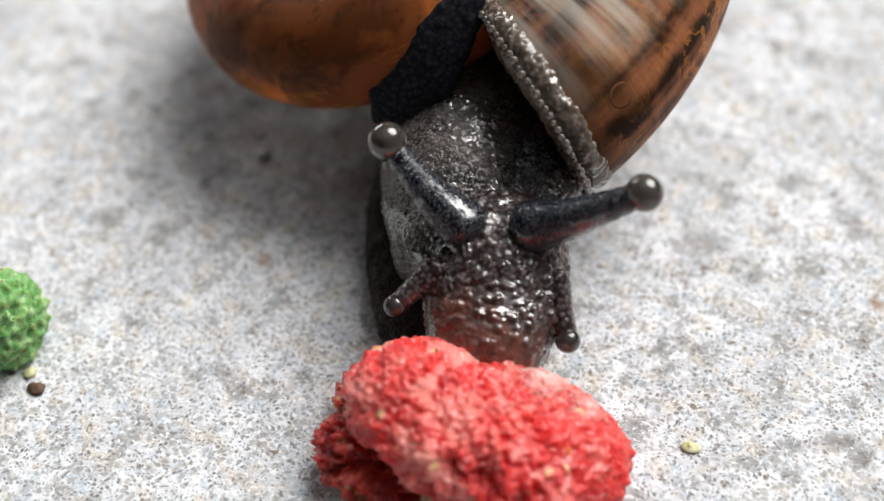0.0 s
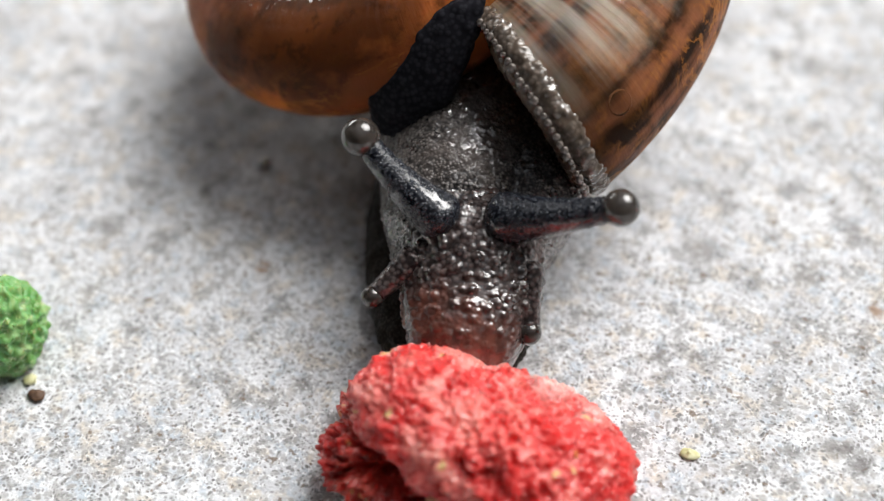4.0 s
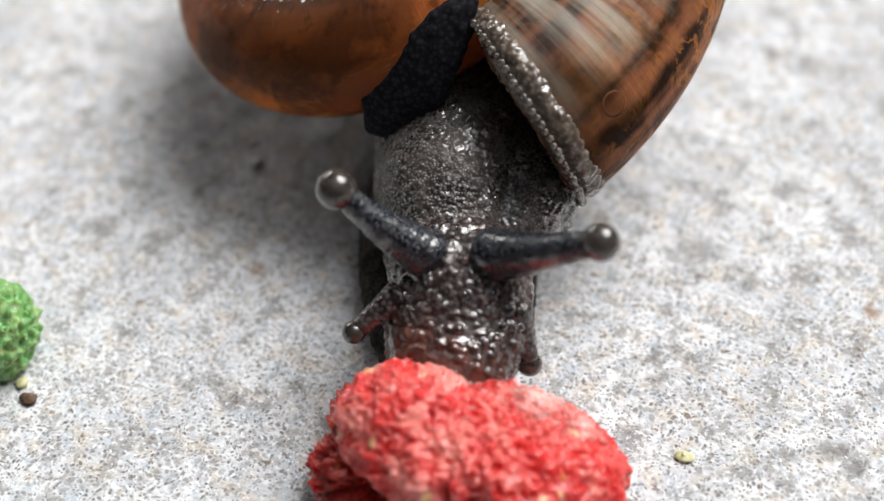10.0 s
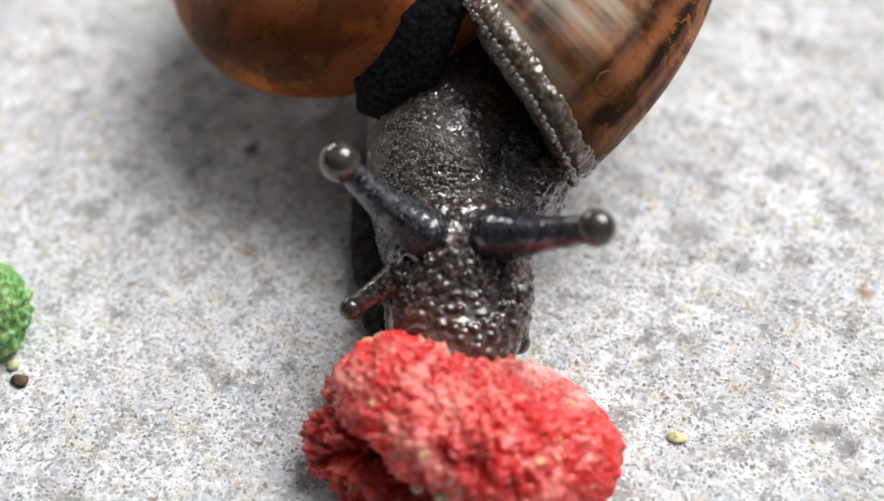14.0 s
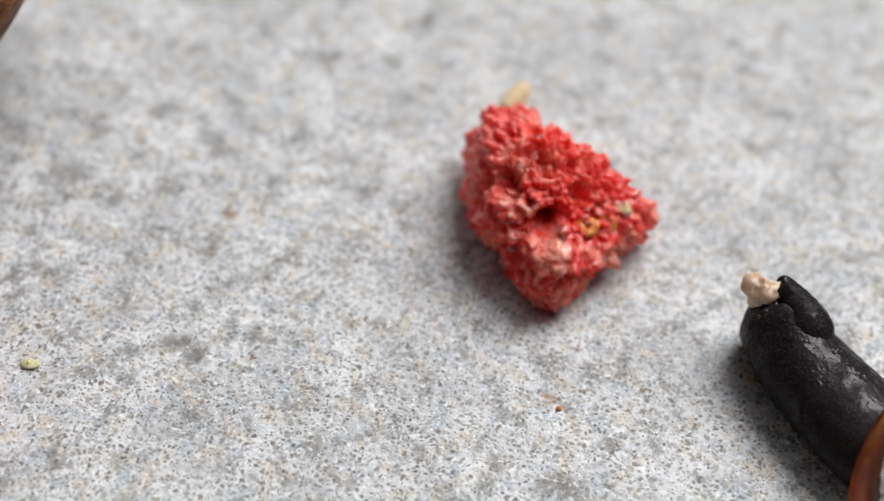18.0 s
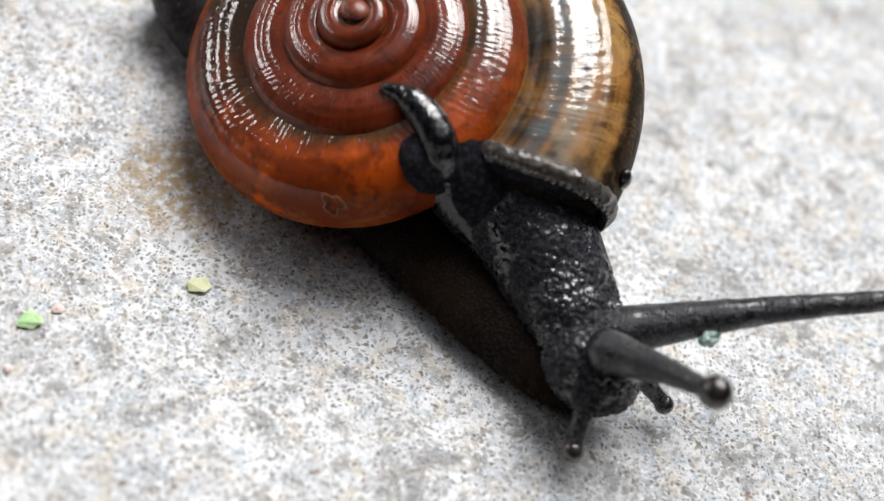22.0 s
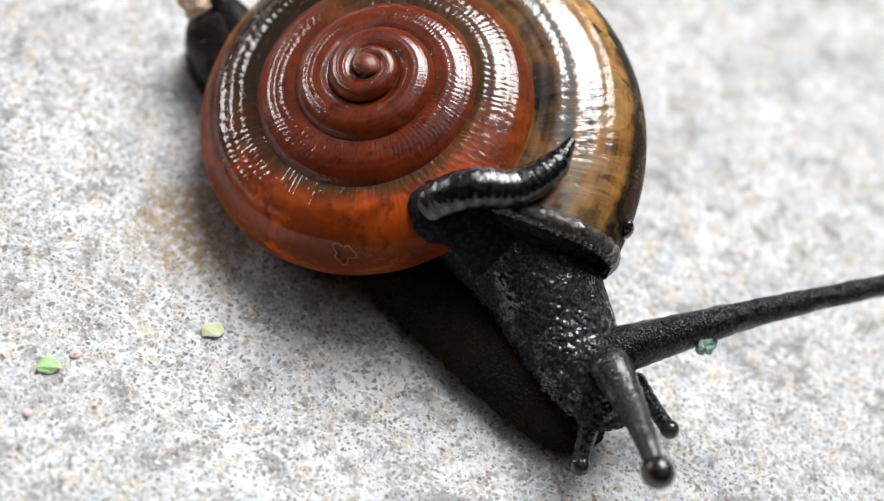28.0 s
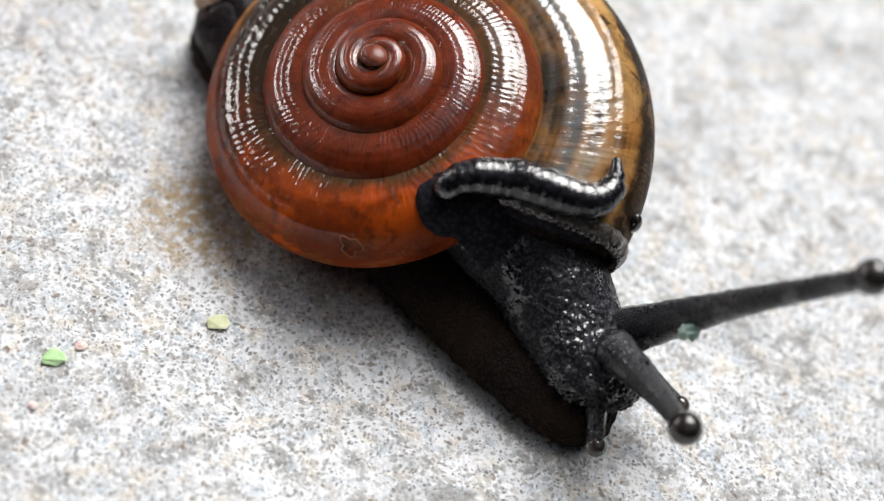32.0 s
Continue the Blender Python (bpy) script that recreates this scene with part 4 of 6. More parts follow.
FOOD_A_AT = (0.6, -1.75, 0.0)
food_a = thing("cereal_piece", FOOD_A_AT, "red puffed cereal piece with a torn side on the stone", "food", "red cereal pieces")
BALLS_A = filled(moved([(0.22, -1.70, 0.53, 0.52, 0.46, 0.37), (0.45, -1.80, 0.52, 0.52, 0.48, 0.36), (0.70, -1.80, 0.47, 0.55, 0.48, 0.36), (0.99, -1.71, 0.36, 0.5, 0.57, 0.37), (1.24, -1.6, 0.26, 0.38, 0.42, 0.28)], FOOD_A_AT))
TORN_A = moved([(-0.02, -1.74, 0.26, 0.40, 0.42, 0.27), (-0.04, -1.98, 0.22, 0.34, 0.36, 0.23), (0.2, -2.12, 0.18, 0.3, 0.26, 0.18)], FOOD_A_AT)
BITES_A = [(0.25, -0.45, 0.68, 0.09, 0.07), (0.02, -0.45, 0.72, 0.07, 0.06), (-0.4, -0.35, 0.45, 0.16, 0.12)]
me_food_a, _ = lump("crumb", BALLS_A, 0.10, 0.050, BITES_A, seed=3.0, n=210, m=300, grit=0.006)
part("crumb", me_food_a, RED, food_a)
part("torn_side", lump("torn_side", TORN_A, 0.09, 0.12, [(-0.42, -0.42, 0.4, 0.14, 0.14)], seed=5.0, n=120, m=160)[0], RED_DEEP, food_a, "dark red torn side")
FROST_A = moved([(0.88, -1.42, 0.38, 0.37, 0.28, 0.33), (1.10, -1.43, 0.32, 0.32, 0.28, 0.30)], FOOD_A_AT)
part("frosted_side", lump("frosted_side", FROST_A, 0.08, 0.04, seed=7.0, n=90, m=120)[0], RED_PALE, food_a, "pale pink frosted side")
crumbs_on("loose_crumb", BALLS_A, 700, 0.014, 5, food_a, RED, "loose red crumbs", BITES_A)
crumbs_on("sugar_grain", BALLS_A, 600, 0.013, 15, food_a, RED_PALE, "pale sugary grains", BITES_A)
crumbs_on("torn_crumb", TORN_A, 160, 0.03, 6, food_a, RED_DEEP, "dark red crumbs")
for i, (x, y, z, r, mat) in enumerate(((0.05, -0.52, 0.42, 0.035, YELLOW), (0.35, -0.5, 0.5, 0.03, YELLOW), (-0.12, -0.6, 0.3, 0.04, STRAW), (0.62, 0.0, 0.62, 0.03, ORANGE), (0.5, -0.5, 0.3, 0.03, ORANGE))):
    pebble("fleck", r, mat, food_a, snap(me_food_a, (x, y, z)), 40.0 + i)

RED_BIT = (0.951, -2.383)
FOOD_B_AT = (5.2, 1.1, 0.0)
food_b = thing("cereal_piece", FOOD_B_AT, "broken red cereal wedge with a rough porous face on the stone", "food", "red cereal pieces")
BALLS_B = filled(filled(moved([(4.79, 1.63, 0.37, 0.28, 0.24, 0.38), (4.79, 1.19, 0.42, 0.21, 0.38, 0.45), (5.15, 1.2, 0.45, 0.35, 0.3, 0.45), (5.3, 0.53, 0.27, 0.27, 0.26, 0.3), (5.79, 1.22, 0.24, 0.23, 0.15, 0.22)], FOOD_B_AT)))
me_food_b, _ = lump("crumb", BALLS_B, 0.15, 0.10, [(0.02, -0.42, 0.46, 0.10, 0.55), (-0.3, -0.2, 0.7, 0.10, 0.1), (-0.15, 0.0, 0.82, 0.10, 0.10), (0.2, -0.1, 0.6, 0.08, 0.08), (-0.05, -0.1, 0.8, 0.08, 0.08)], seed=9.0, n=200, m=300, grit=0.03)
part("crumb", me_food_b, RED_B, food_b)
crumbs_on("loose_crumb", BALLS_B, 520, 0.052, 8, food_b, RED_B, "loose red crumbs")
crumbs_on("sugar_grain", BALLS_B, 260, 0.036, 18, food_b, RED_PALE, "pale sugary grains")
for i, (x, y, z, r, mat) in enumerate(((0.42, -0.16, 0.42, 0.07, ORANGE), (0.26, -0.36, 0.36, 0.07, ORANGE), (0.42, -0.28, 0.26, 0.085, HERB), (0.50, -0.2, 0.30, 0.045, HERB), (0.33, -0.52, 0.04, 0.05, LEAF), (0.27, -0.58, 0.08, 0.05, ORANGE), (0.55, 0.0, 0.42, 0.05, STRAW))):
    pebble("fleck", r, mat, food_b, snap(me_food_b, (x, y, z)), 60.0 + i)

GREEN_AT = (-2.96, -2.0, 0.0)
food_g = thing("cereal_piece", GREEN_AT, "green puffed cereal piece on the stone", "food")
BALLS_G = [(-0.02, -0.04, 0.33, 0.28, 0.30, 0.38), (-0.12, 0.05, 0.26, 0.30, 0.3, 0.28)]
me_food_g, _ = lump("crumb", BALLS_G, 0.12, 0.06, seed=21.0, n=90, m=120)
part("crumb", me_food_g, GREEN, food_g)
crumbs_on("loose_crumb", BALLS_G, 120, 0.022, 11, food_g, GREEN, "loose green crumbs")


def loose(name, at, r, mat, label, category, seed, flat=0.5, long=1.0, turn=0.0):
    me, _ = lump(name, [(0, 0, r * flat, r * long, r, r * flat)], r * 0.9, r * 0.3, n=16, m=22, seed=seed)
    me.transform(Matrix.Rotation(turn, 4, "Z"))
    me.materials.append(mat)
    ob = new(name, me)
    ob.location = Vector(at) * CM
    return tagged(ob, label, category)


def leaf_bit(name, at, size, mat, label, turn, corners):
    """A torn scrap of leaf, thin, with a raised edge."""
    rnd = random.Random(int(turn * 100))
    v, k = [], corners
    for z in (0.004, 0.016):
        for i in range(k):
            a = 2 * math.pi * i / k + rnd.uniform(-0.3, 0.3)
            r = size * rnd.uniform(0.7, 1.15)
            v.append((r * math.cos(a + turn) * CM, r * 0.8 * math.sin(a + turn) * CM, (z + 0.02 * (i % 2)) * CM))
    f = [tuple(range(k - 1, -1, -1)), tuple(range(k, 2 * k))] + [(i, (i + 1) % k, k + (i + 1) % k, k + i) for i in range(k)]
    ob = new(name, mesh_of(name, v, f, False))
    ob.data.materials.append(mat)
    ob.location = Vector(at) * CM
    return tagged(ob, label, "leaf")


loose("crumb", (1.86, -1.02, 0), 0.05, YELLOW, "small yellow crumb lying on the stone floor", "crumb", 71.0, flat=0.3, long=1.4)
loose("crumb", (-2.60, -2.30, 0), 0.05, BROWN, "small dark brown crumb beside the green cereal", "crumb", 72.0, long=1.3)
loose("crumb", (-2.72, -2.20, 0), 0.045, YELLOW, "pale yellow crumb beside the green cereal", "crumb", 73.0)
loose("crumb", (0.57, -0.92, 0), 0.07, plain("pink_crumb", (0.75, 0.42, 0.42), (0.85, 0.6, 0.58), 1500, 0.5, 0.3), "pale pink crumb behind the red cereal", "crumb", 74.0)
loose("crumb", (6.63, -2.80, 0), 0.035, plain("faded_pink", (0.80, 0.56, 0.52), (0.86, 0.68, 0.64), 1500, 0.6, 0.2), "tiny faded pink crumb beside a green leaf scrap", "crumb", 90.0, flat=0.35, long=1.4)
loose("crumb", (6.36, -3.26, 0), 0.03, plain("pale_pink", (0.82, 0.60, 0.56), (0.88, 0.72, 0.68), 1500, 0.6, 0.2), "tiny pale pink crumb lying on the stone", "crumb", 91.0, flat=0.35)
loose("crumb", RED_BIT + (0,), 0.055, RED, "small red cereal crumb lying on the stone", "crumb", 92.0, flat=0.8, long=1.3)
loose("grain", (4.74, 2.42, 0), 0.10, STRAW, "pale straw-coloured grain leaning behind red cereal", "grain", 75.0, flat=1.2, long=2.6, turn=1.25)
loose("crumb", (13.0, 0.55, 0), 0.028, STRAW, "small tan crumb lying on the stone floor", "crumb", 76.0)
loose("crumb", (5.55, -0.52, 0), 0.016, ORANGE, "tiny orange crumb lying on the stone floor", "crumb", 77.0)
loose("droplet", (-2.23, 0.42, 0), 0.055, plain("milky_drop", (0.88, 0.88, 0.86), (0.94, 0.94, 0.93), 900, 0.08, 0.3), "tiny milky water droplet on the stone floor", "droplet", 78.0, flat=0.3)
leaf_bit("leaf_scrap", (6.46, -2.90, 0), 0.095, LEAF, "bright green scrap of leaf on the stone", 0.7, 6)
leaf_bit("leaf_scrap", (7.53, -2.57, 0), 0.085, LIME, "yellow-green scrap of leaf on the stone", 2.1, 6)
tail_crumb = pebble("tail_crumb", 0.11, BEIGE, snail_b, (0, 0, 0), 81.0, "pale beige crumb stuck to the tail", flat=0.9)
pebble("leaf_fleck", 0.05, MINT, eye_right_b, (-0.12, -0.02, 0.46), 83.0, "pale mint fleck stuck to the stalk", flat=1.5)

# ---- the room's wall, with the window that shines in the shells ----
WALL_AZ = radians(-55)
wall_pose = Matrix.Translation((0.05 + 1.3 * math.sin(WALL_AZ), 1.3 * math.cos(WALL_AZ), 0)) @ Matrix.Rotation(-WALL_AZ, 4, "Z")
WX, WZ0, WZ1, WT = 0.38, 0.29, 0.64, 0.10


def block(name, x0, x1, y0, y1, z0, z1, material):
    bm = bmesh.new()
    bmesh.ops.create_cube(bm, size=1.0)
    bmesh.ops.scale(bm, vec=(x1 - x0, y1 - y0, z1 - z0), verts=bm.verts)
    bmesh.ops.translate(bm, vec=((x0 + x1) / 2, (y0 + y1) / 2, (z0 + z1) / 2), verts=bm.verts)
    me = bpy.data.meshes.new(name)
    bm.to_mesh(me)
    bm.free()
    me.materials.append(material)
    return me


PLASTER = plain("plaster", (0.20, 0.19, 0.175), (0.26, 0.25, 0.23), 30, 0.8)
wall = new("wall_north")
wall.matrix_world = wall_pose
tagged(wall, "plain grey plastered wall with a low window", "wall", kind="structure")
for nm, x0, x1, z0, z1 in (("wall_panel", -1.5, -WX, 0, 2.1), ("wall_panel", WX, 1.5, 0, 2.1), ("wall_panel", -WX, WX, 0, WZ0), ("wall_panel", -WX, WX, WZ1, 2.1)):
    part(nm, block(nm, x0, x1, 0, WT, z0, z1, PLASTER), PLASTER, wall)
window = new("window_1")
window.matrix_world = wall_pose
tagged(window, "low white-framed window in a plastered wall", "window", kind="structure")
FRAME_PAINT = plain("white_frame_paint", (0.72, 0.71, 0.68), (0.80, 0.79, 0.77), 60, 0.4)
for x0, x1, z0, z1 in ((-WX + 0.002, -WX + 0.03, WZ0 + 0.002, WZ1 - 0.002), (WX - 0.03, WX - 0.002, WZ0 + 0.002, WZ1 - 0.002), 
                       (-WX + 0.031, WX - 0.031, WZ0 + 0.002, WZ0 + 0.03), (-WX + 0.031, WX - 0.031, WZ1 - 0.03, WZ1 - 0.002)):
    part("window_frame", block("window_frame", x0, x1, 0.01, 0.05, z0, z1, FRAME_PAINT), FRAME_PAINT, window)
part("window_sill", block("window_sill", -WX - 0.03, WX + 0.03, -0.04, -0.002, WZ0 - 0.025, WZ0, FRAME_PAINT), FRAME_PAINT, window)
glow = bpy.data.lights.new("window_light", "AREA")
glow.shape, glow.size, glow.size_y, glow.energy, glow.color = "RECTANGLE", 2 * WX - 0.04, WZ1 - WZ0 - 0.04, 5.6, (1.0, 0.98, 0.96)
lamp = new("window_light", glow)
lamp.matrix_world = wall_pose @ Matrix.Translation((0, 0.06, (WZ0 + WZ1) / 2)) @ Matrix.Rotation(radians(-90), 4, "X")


HEAD_A = [
    (0, 0.184, 0.025, 0),
    (0.5, 0.159, 0.019, 0),
    (1, 0.144, 0.007, 0),
    (1.5, 0.115, -0.001, 0),
    (2, 0.083, 0.019, 0),
    (2.5, 0.025, 0.096, 0),
    (3, 0.038, 0.053, 0),
    (3.5, -0.018, 0.104, 0),
    (5.5, -0.013, 0.021, 0),
    (6, 0, 0, 0),
    (6.5, -0.011, 0.024, 0),
    (7, -0.012, -0, 0),
    (7.5, -0.03, -0.018, -0),
    (8, -0.002, -0.078, 0),
    (8.5, -0.001, -0.118, 0),
    (9, 0.029, -0.21, 0),
    (9.5, 0.019, -0.171, 0),
    (10, 0.058, -0.208, 0),
    (10.5, 0.079, -0.22, 0),
    (11, 0.088, -0.196, 0),
    (11.5, 0.138, -0.257, 0),
    (12, 0.126, -0.244, 0),
    (12.5, 0.105, -0.197, 0),
    (13, 0.115, -0.213, 0),
    (13.5, 0.106, -0.186, 0),
    (15.5, 0.113, -0.232, 0),
    (16, 0.081, -0.25, 0),
    (16.5, 0.007, -0.206, 0),
    (32, 0.007, -0.206, 0),
]

EYE_LEFT_A = [
    (0, 0.029, -0.618, 1.12, -0.611, -0.466, 1.584),
    (0.5, 0.004, -0.624, 1.12, -0.606, -0.432, 1.609),
    (1, -0.011, -0.636, 1.12, -0.634, -0.471, 1.603),
    (1.5, -0.04, -0.643, 1.12, -0.688, -0.514, 1.58),
    (2, -0.072, -0.623, 1.12, -0.732, -0.505, 1.566),
    (2.5, -0.13, -0.547, 1.12, -0.796, -0.449, 1.563),
    (3, -0.117, -0.589, 1.12, -0.781, -0.487, 1.563),
    (3.5, -0.173, -0.538, 1.12, -0.815, -0.414, 1.59),
    (5.5, -0.168, -0.622, 1.12, -0.776, -0.662, 1.646),
    (6, -0.155, -0.643, 1.12, -0.783, -0.69, 1.622),
    (6.5, -0.166, -0.619, 1.12, -0.839, -0.638, 1.561),
    (7, -0.168, -0.643, 1.12, -0.797, -0.714, 1.617),
    (7.5, -0.186, -0.66, 1.12, -0.844, -0.703, 1.582),
    (8, -0.158, -0.72, 1.12, -0.78, -0.804, 1.624),
    (8.5, -0.156, -0.761, 1.12, -0.743, -0.869, 1.661),
    (9, -0.126, -0.852, 1.12, -0.68, -1.041, 1.673),
    (9.5, -0.137, -0.814, 1.12, -0.738, -0.953, 1.637),
    (10, -0.097, -0.851, 1.12, -0.673, -0.98, 1.667),
    (10.5, -0.077, -0.862, 1.12, -0.608, -1.014, 1.705),
    (11, -0.067, -0.839, 1.12, -0.544, -1.023, 1.742),
    (11.5, -0.017, -0.899, 1.12, -0.45, -1.148, 1.751),
    (12, -0.029, -0.886, 1.12, -0.476, -1.109, 1.751),
    (12.5, -0.05, -0.84, 1.12, -0.572, -0.937, 1.725),
    (13, -0.041, -0.856, 1.12, -0.58, -0.924, 1.713),
    (13.5, -0.049, -0.828, 1.12, -0.62, -0.85, 1.687),
    (15.5, -0.042, -0.875, 1.12, -0.547, -1.18, 1.668),
    (16, -0.075, -0.892, 1.12, -0.536, -1.224, 1.69),
    (16.5, -0.148, -0.849, 1.12, -0.532, -1.197, 1.736),
    (32, -0.148, -0.849, 1.12, -0.532, -1.197, 1.736),
]

EYE_RIGHT_A = [
    (0, 0.484, -0.466, 1.12, 1.17, -0.332, 1.576),
    (0.5, 0.458, -0.472, 1.12, 1.166, -0.312, 1.532),
    (1, 0.443, -0.484, 1.12, 1.169, -0.305, 1.492),
    (1.5, 0.414, -0.491, 1.12, 1.153, -0.285, 1.45),
    (2, 0.383, -0.471, 1.12, 1.136, -0.328, 1.449),
    (2.5, 0.324, -0.395, 1.12, 1.094, -0.318, 1.434),
    (3, 0.338, -0.438, 1.12, 1.087, -0.381, 1.483),
    (3.5, 0.282, -0.386, 1.12, 1.04, -0.344, 1.467),
    (5.5, 0.287, -0.47, 1.12, 1.033, -0.406, 1.489),
    (6, 0.299, -0.491, 1.12, 1.04, -0.429, 1.501),
    (6.5, 0.289, -0.467, 1.12, 1.043, -0.395, 1.471),
    (7, 0.287, -0.491, 1.12, 1.048, -0.416, 1.454),
    (7.5, 0.269, -0.508, 1.12, 1.036, -0.422, 1.437),
    (8, 0.297, -0.568, 1.12, 1.034, -0.491, 1.504),
    (8.5, 0.298, -0.609, 1.12, 1.009, -0.625, 1.558),
    (9, 0.329, -0.7, 1.12, 1.009, -0.709, 1.603),
    (9.5, 0.318, -0.662, 1.12, 1.005, -0.654, 1.594),
    (10, 0.357, -0.699, 1.12, 1.065, -0.728, 1.562),
    (10.5, 0.378, -0.71, 1.12, 1.089, -0.703, 1.557),
    (11, 0.387, -0.687, 1.12, 1.101, -0.688, 1.552),
    (11.5, 0.438, -0.747, 1.12, 1.141, -0.758, 1.569),
    (12, 0.426, -0.734, 1.12, 1.123, -0.798, 1.575),
    (12.5, 0.404, -0.688, 1.12, 1.104, -0.767, 1.569),
    (13, 0.414, -0.704, 1.12, 1.116, -0.824, 1.556),
    (13.5, 0.406, -0.676, 1.12, 1.099, -0.776, 1.574),
    (15.5, 0.412, -0.723, 1.12, 1.119, -0.821, 1.554),
    (16, 0.38, -0.74, 1.12, 1.105, -0.836, 1.522),
    (16.5, 0.307, -0.697, 1.12, 1.068, -0.76, 1.457),
    (32, 0.307, -0.697, 1.12, 1.068, -0.76, 1.457),
]

FEELER_LEFT_A = [
    (0, -0.073, -0.844, 0.85, -0.262, -1.153, 0.705),
    (0.5, -0.099, -0.85, 0.85, -0.328, -1.144, 0.735),
    (1, -0.114, -0.862, 0.85, -0.375, -1.138, 0.767),
    (1.5, -0.143, -0.87, 0.85, -0.396, -1.151, 0.76),
    (2, -0.174, -0.85, 0.85, -0.409, -1.142, 0.745),
    (2.5, -0.233, -0.774, 0.85, -0.424, -1.085, 0.714),
    (3, -0.219, -0.816, 0.85, -0.425, -1.122, 0.725),
    (3.5, -0.275, -0.765, 0.85, -0.462, -1.077, 0.712),
    (5.5, -0.27, -0.849, 0.85, -0.448, -1.172, 0.724),
    (6, -0.258, -0.869, 0.85, -0.357, -1.244, 0.816),
    (6.5, -0.268, -0.845, 0.85, -0.369, -1.219, 0.803),
    (7, -0.27, -0.869, 0.85, -0.481, -1.171, 0.724),
    (7.5, -0.288, -0.887, 0.85, -0.49, -1.194, 0.72),
    (8, -0.26, -0.947, 0.85, -0.491, -1.243, 0.745),
    (8.5, -0.259, -0.988, 0.85, -0.507, -1.274, 0.759),
    (9, -0.228, -1.079, 0.85, -0.442, -1.384, 0.736),
    (9.5, -0.239, -1.04, 0.85, -0.433, -1.353, 0.722),
    (10, -0.2, -1.077, 0.85, -0.403, -1.387, 0.729),
    (10.5, -0.179, -1.089, 0.85, -0.384, -1.397, 0.728),
    (11, -0.17, -1.065, 0.85, -0.388, -1.368, 0.738),
    (11.5, -0.12, -1.126, 0.85, -0.345, -1.402, 0.694),
    (12, -0.131, -1.113, 0.85, -0.39, -1.392, 0.767),
    (12.5, -0.153, -1.066, 0.85, -0.38, -1.369, 0.76),
    (13, -0.143, -1.082, 0.85, -0.414, -1.352, 0.778),
    (13.5, -0.151, -1.055, 0.85, -0.402, -1.341, 0.766),
    (15.5, -0.145, -1.102, 0.85, -0.356, -1.41, 0.74),
    (16, -0.177, -1.119, 0.85, -0.382, -1.432, 0.743),
    (16.5, -0.25, -1.075, 0.85, -0.466, -1.39, 0.771),
    (32, -0.25, -1.075, 0.85, -0.466, -1.39, 0.771),
]

FEELER_RIGHT_A = [
    (0, 0.678, -0.609, 0.8, 0.916, -0.895, 0.542),
    (0.5, 0.653, -0.615, 0.8, 0.91, -0.889, 0.547),
    (1, 0.638, -0.627, 0.8, 0.85, -0.928, 0.536),
    (1.5, 0.609, -0.635, 0.8, 0.825, -0.932, 0.536),
    (2, 0.577, -0.615, 0.8, 0.769, -0.924, 0.532),
    (2.5, 0.519, -0.538, 0.8, 0.657, -0.87, 0.525),
    (3, 0.532, -0.581, 0.8, 0.738, -0.882, 0.533),
    (3.5, 0.476, -0.53, 0.8, 0.625, -0.855, 0.523),
    (5.5, 0.481, -0.613, 0.8, 0.69, -1.006, 0.715),
    (6, 0.494, -0.634, 0.8, 0.742, -0.988, 0.666),
    (6.5, 0.483, -0.61, 0.8, 0.7, -0.905, 0.533),
    (7, 0.481, -0.634, 0.8, 0.692, -0.933, 0.533),
    (7.5, 0.463, -0.652, 0.8, 0.679, -0.947, 0.533),
    (8, 0.491, -0.712, 0.8, 0.669, -0.874, 0.417),
    (8.5, 0.493, -0.752, 0.8, 0.625, -0.863, 0.382),
    (9, 0.523, -0.844, 0.8, 0.637, -0.896, 0.365),
    (9.5, 0.512, -0.805, 0.8, 0.677, -0.956, 0.406),
    (10, 0.552, -0.842, 0.8, 0.729, -0.986, 0.409),
    (10.5, 0.572, -0.853, 0.8, 0.739, -0.965, 0.394),
    (11, 0.582, -0.83, 0.8, 0.752, -0.965, 0.403),
    (11.5, 0.632, -0.89, 0.8, 0.777, -0.992, 0.383),
    (12, 0.62, -0.877, 0.8, 0.744, -0.984, 0.378),
    (12.5, 0.599, -0.831, 0.8, 0.717, -0.992, 0.394),
    (13, 0.608, -0.847, 0.8, 0.697, -1.001, 0.384),
    (13.5, 0.6, -0.82, 0.8, 0.659, -0.966, 0.376),
    (15.5, 0.607, -0.866, 0.8, 0.756, -0.915, 0.375),
    (16, 0.574, -0.883, 0.8, 0.709, -0.948, 0.373),
    (16.5, 0.501, -0.84, 0.8, 0.642, -0.889, 0.373),
    (32, 0.501, -0.84, 0.8, 0.642, -0.889, 0.373),
]

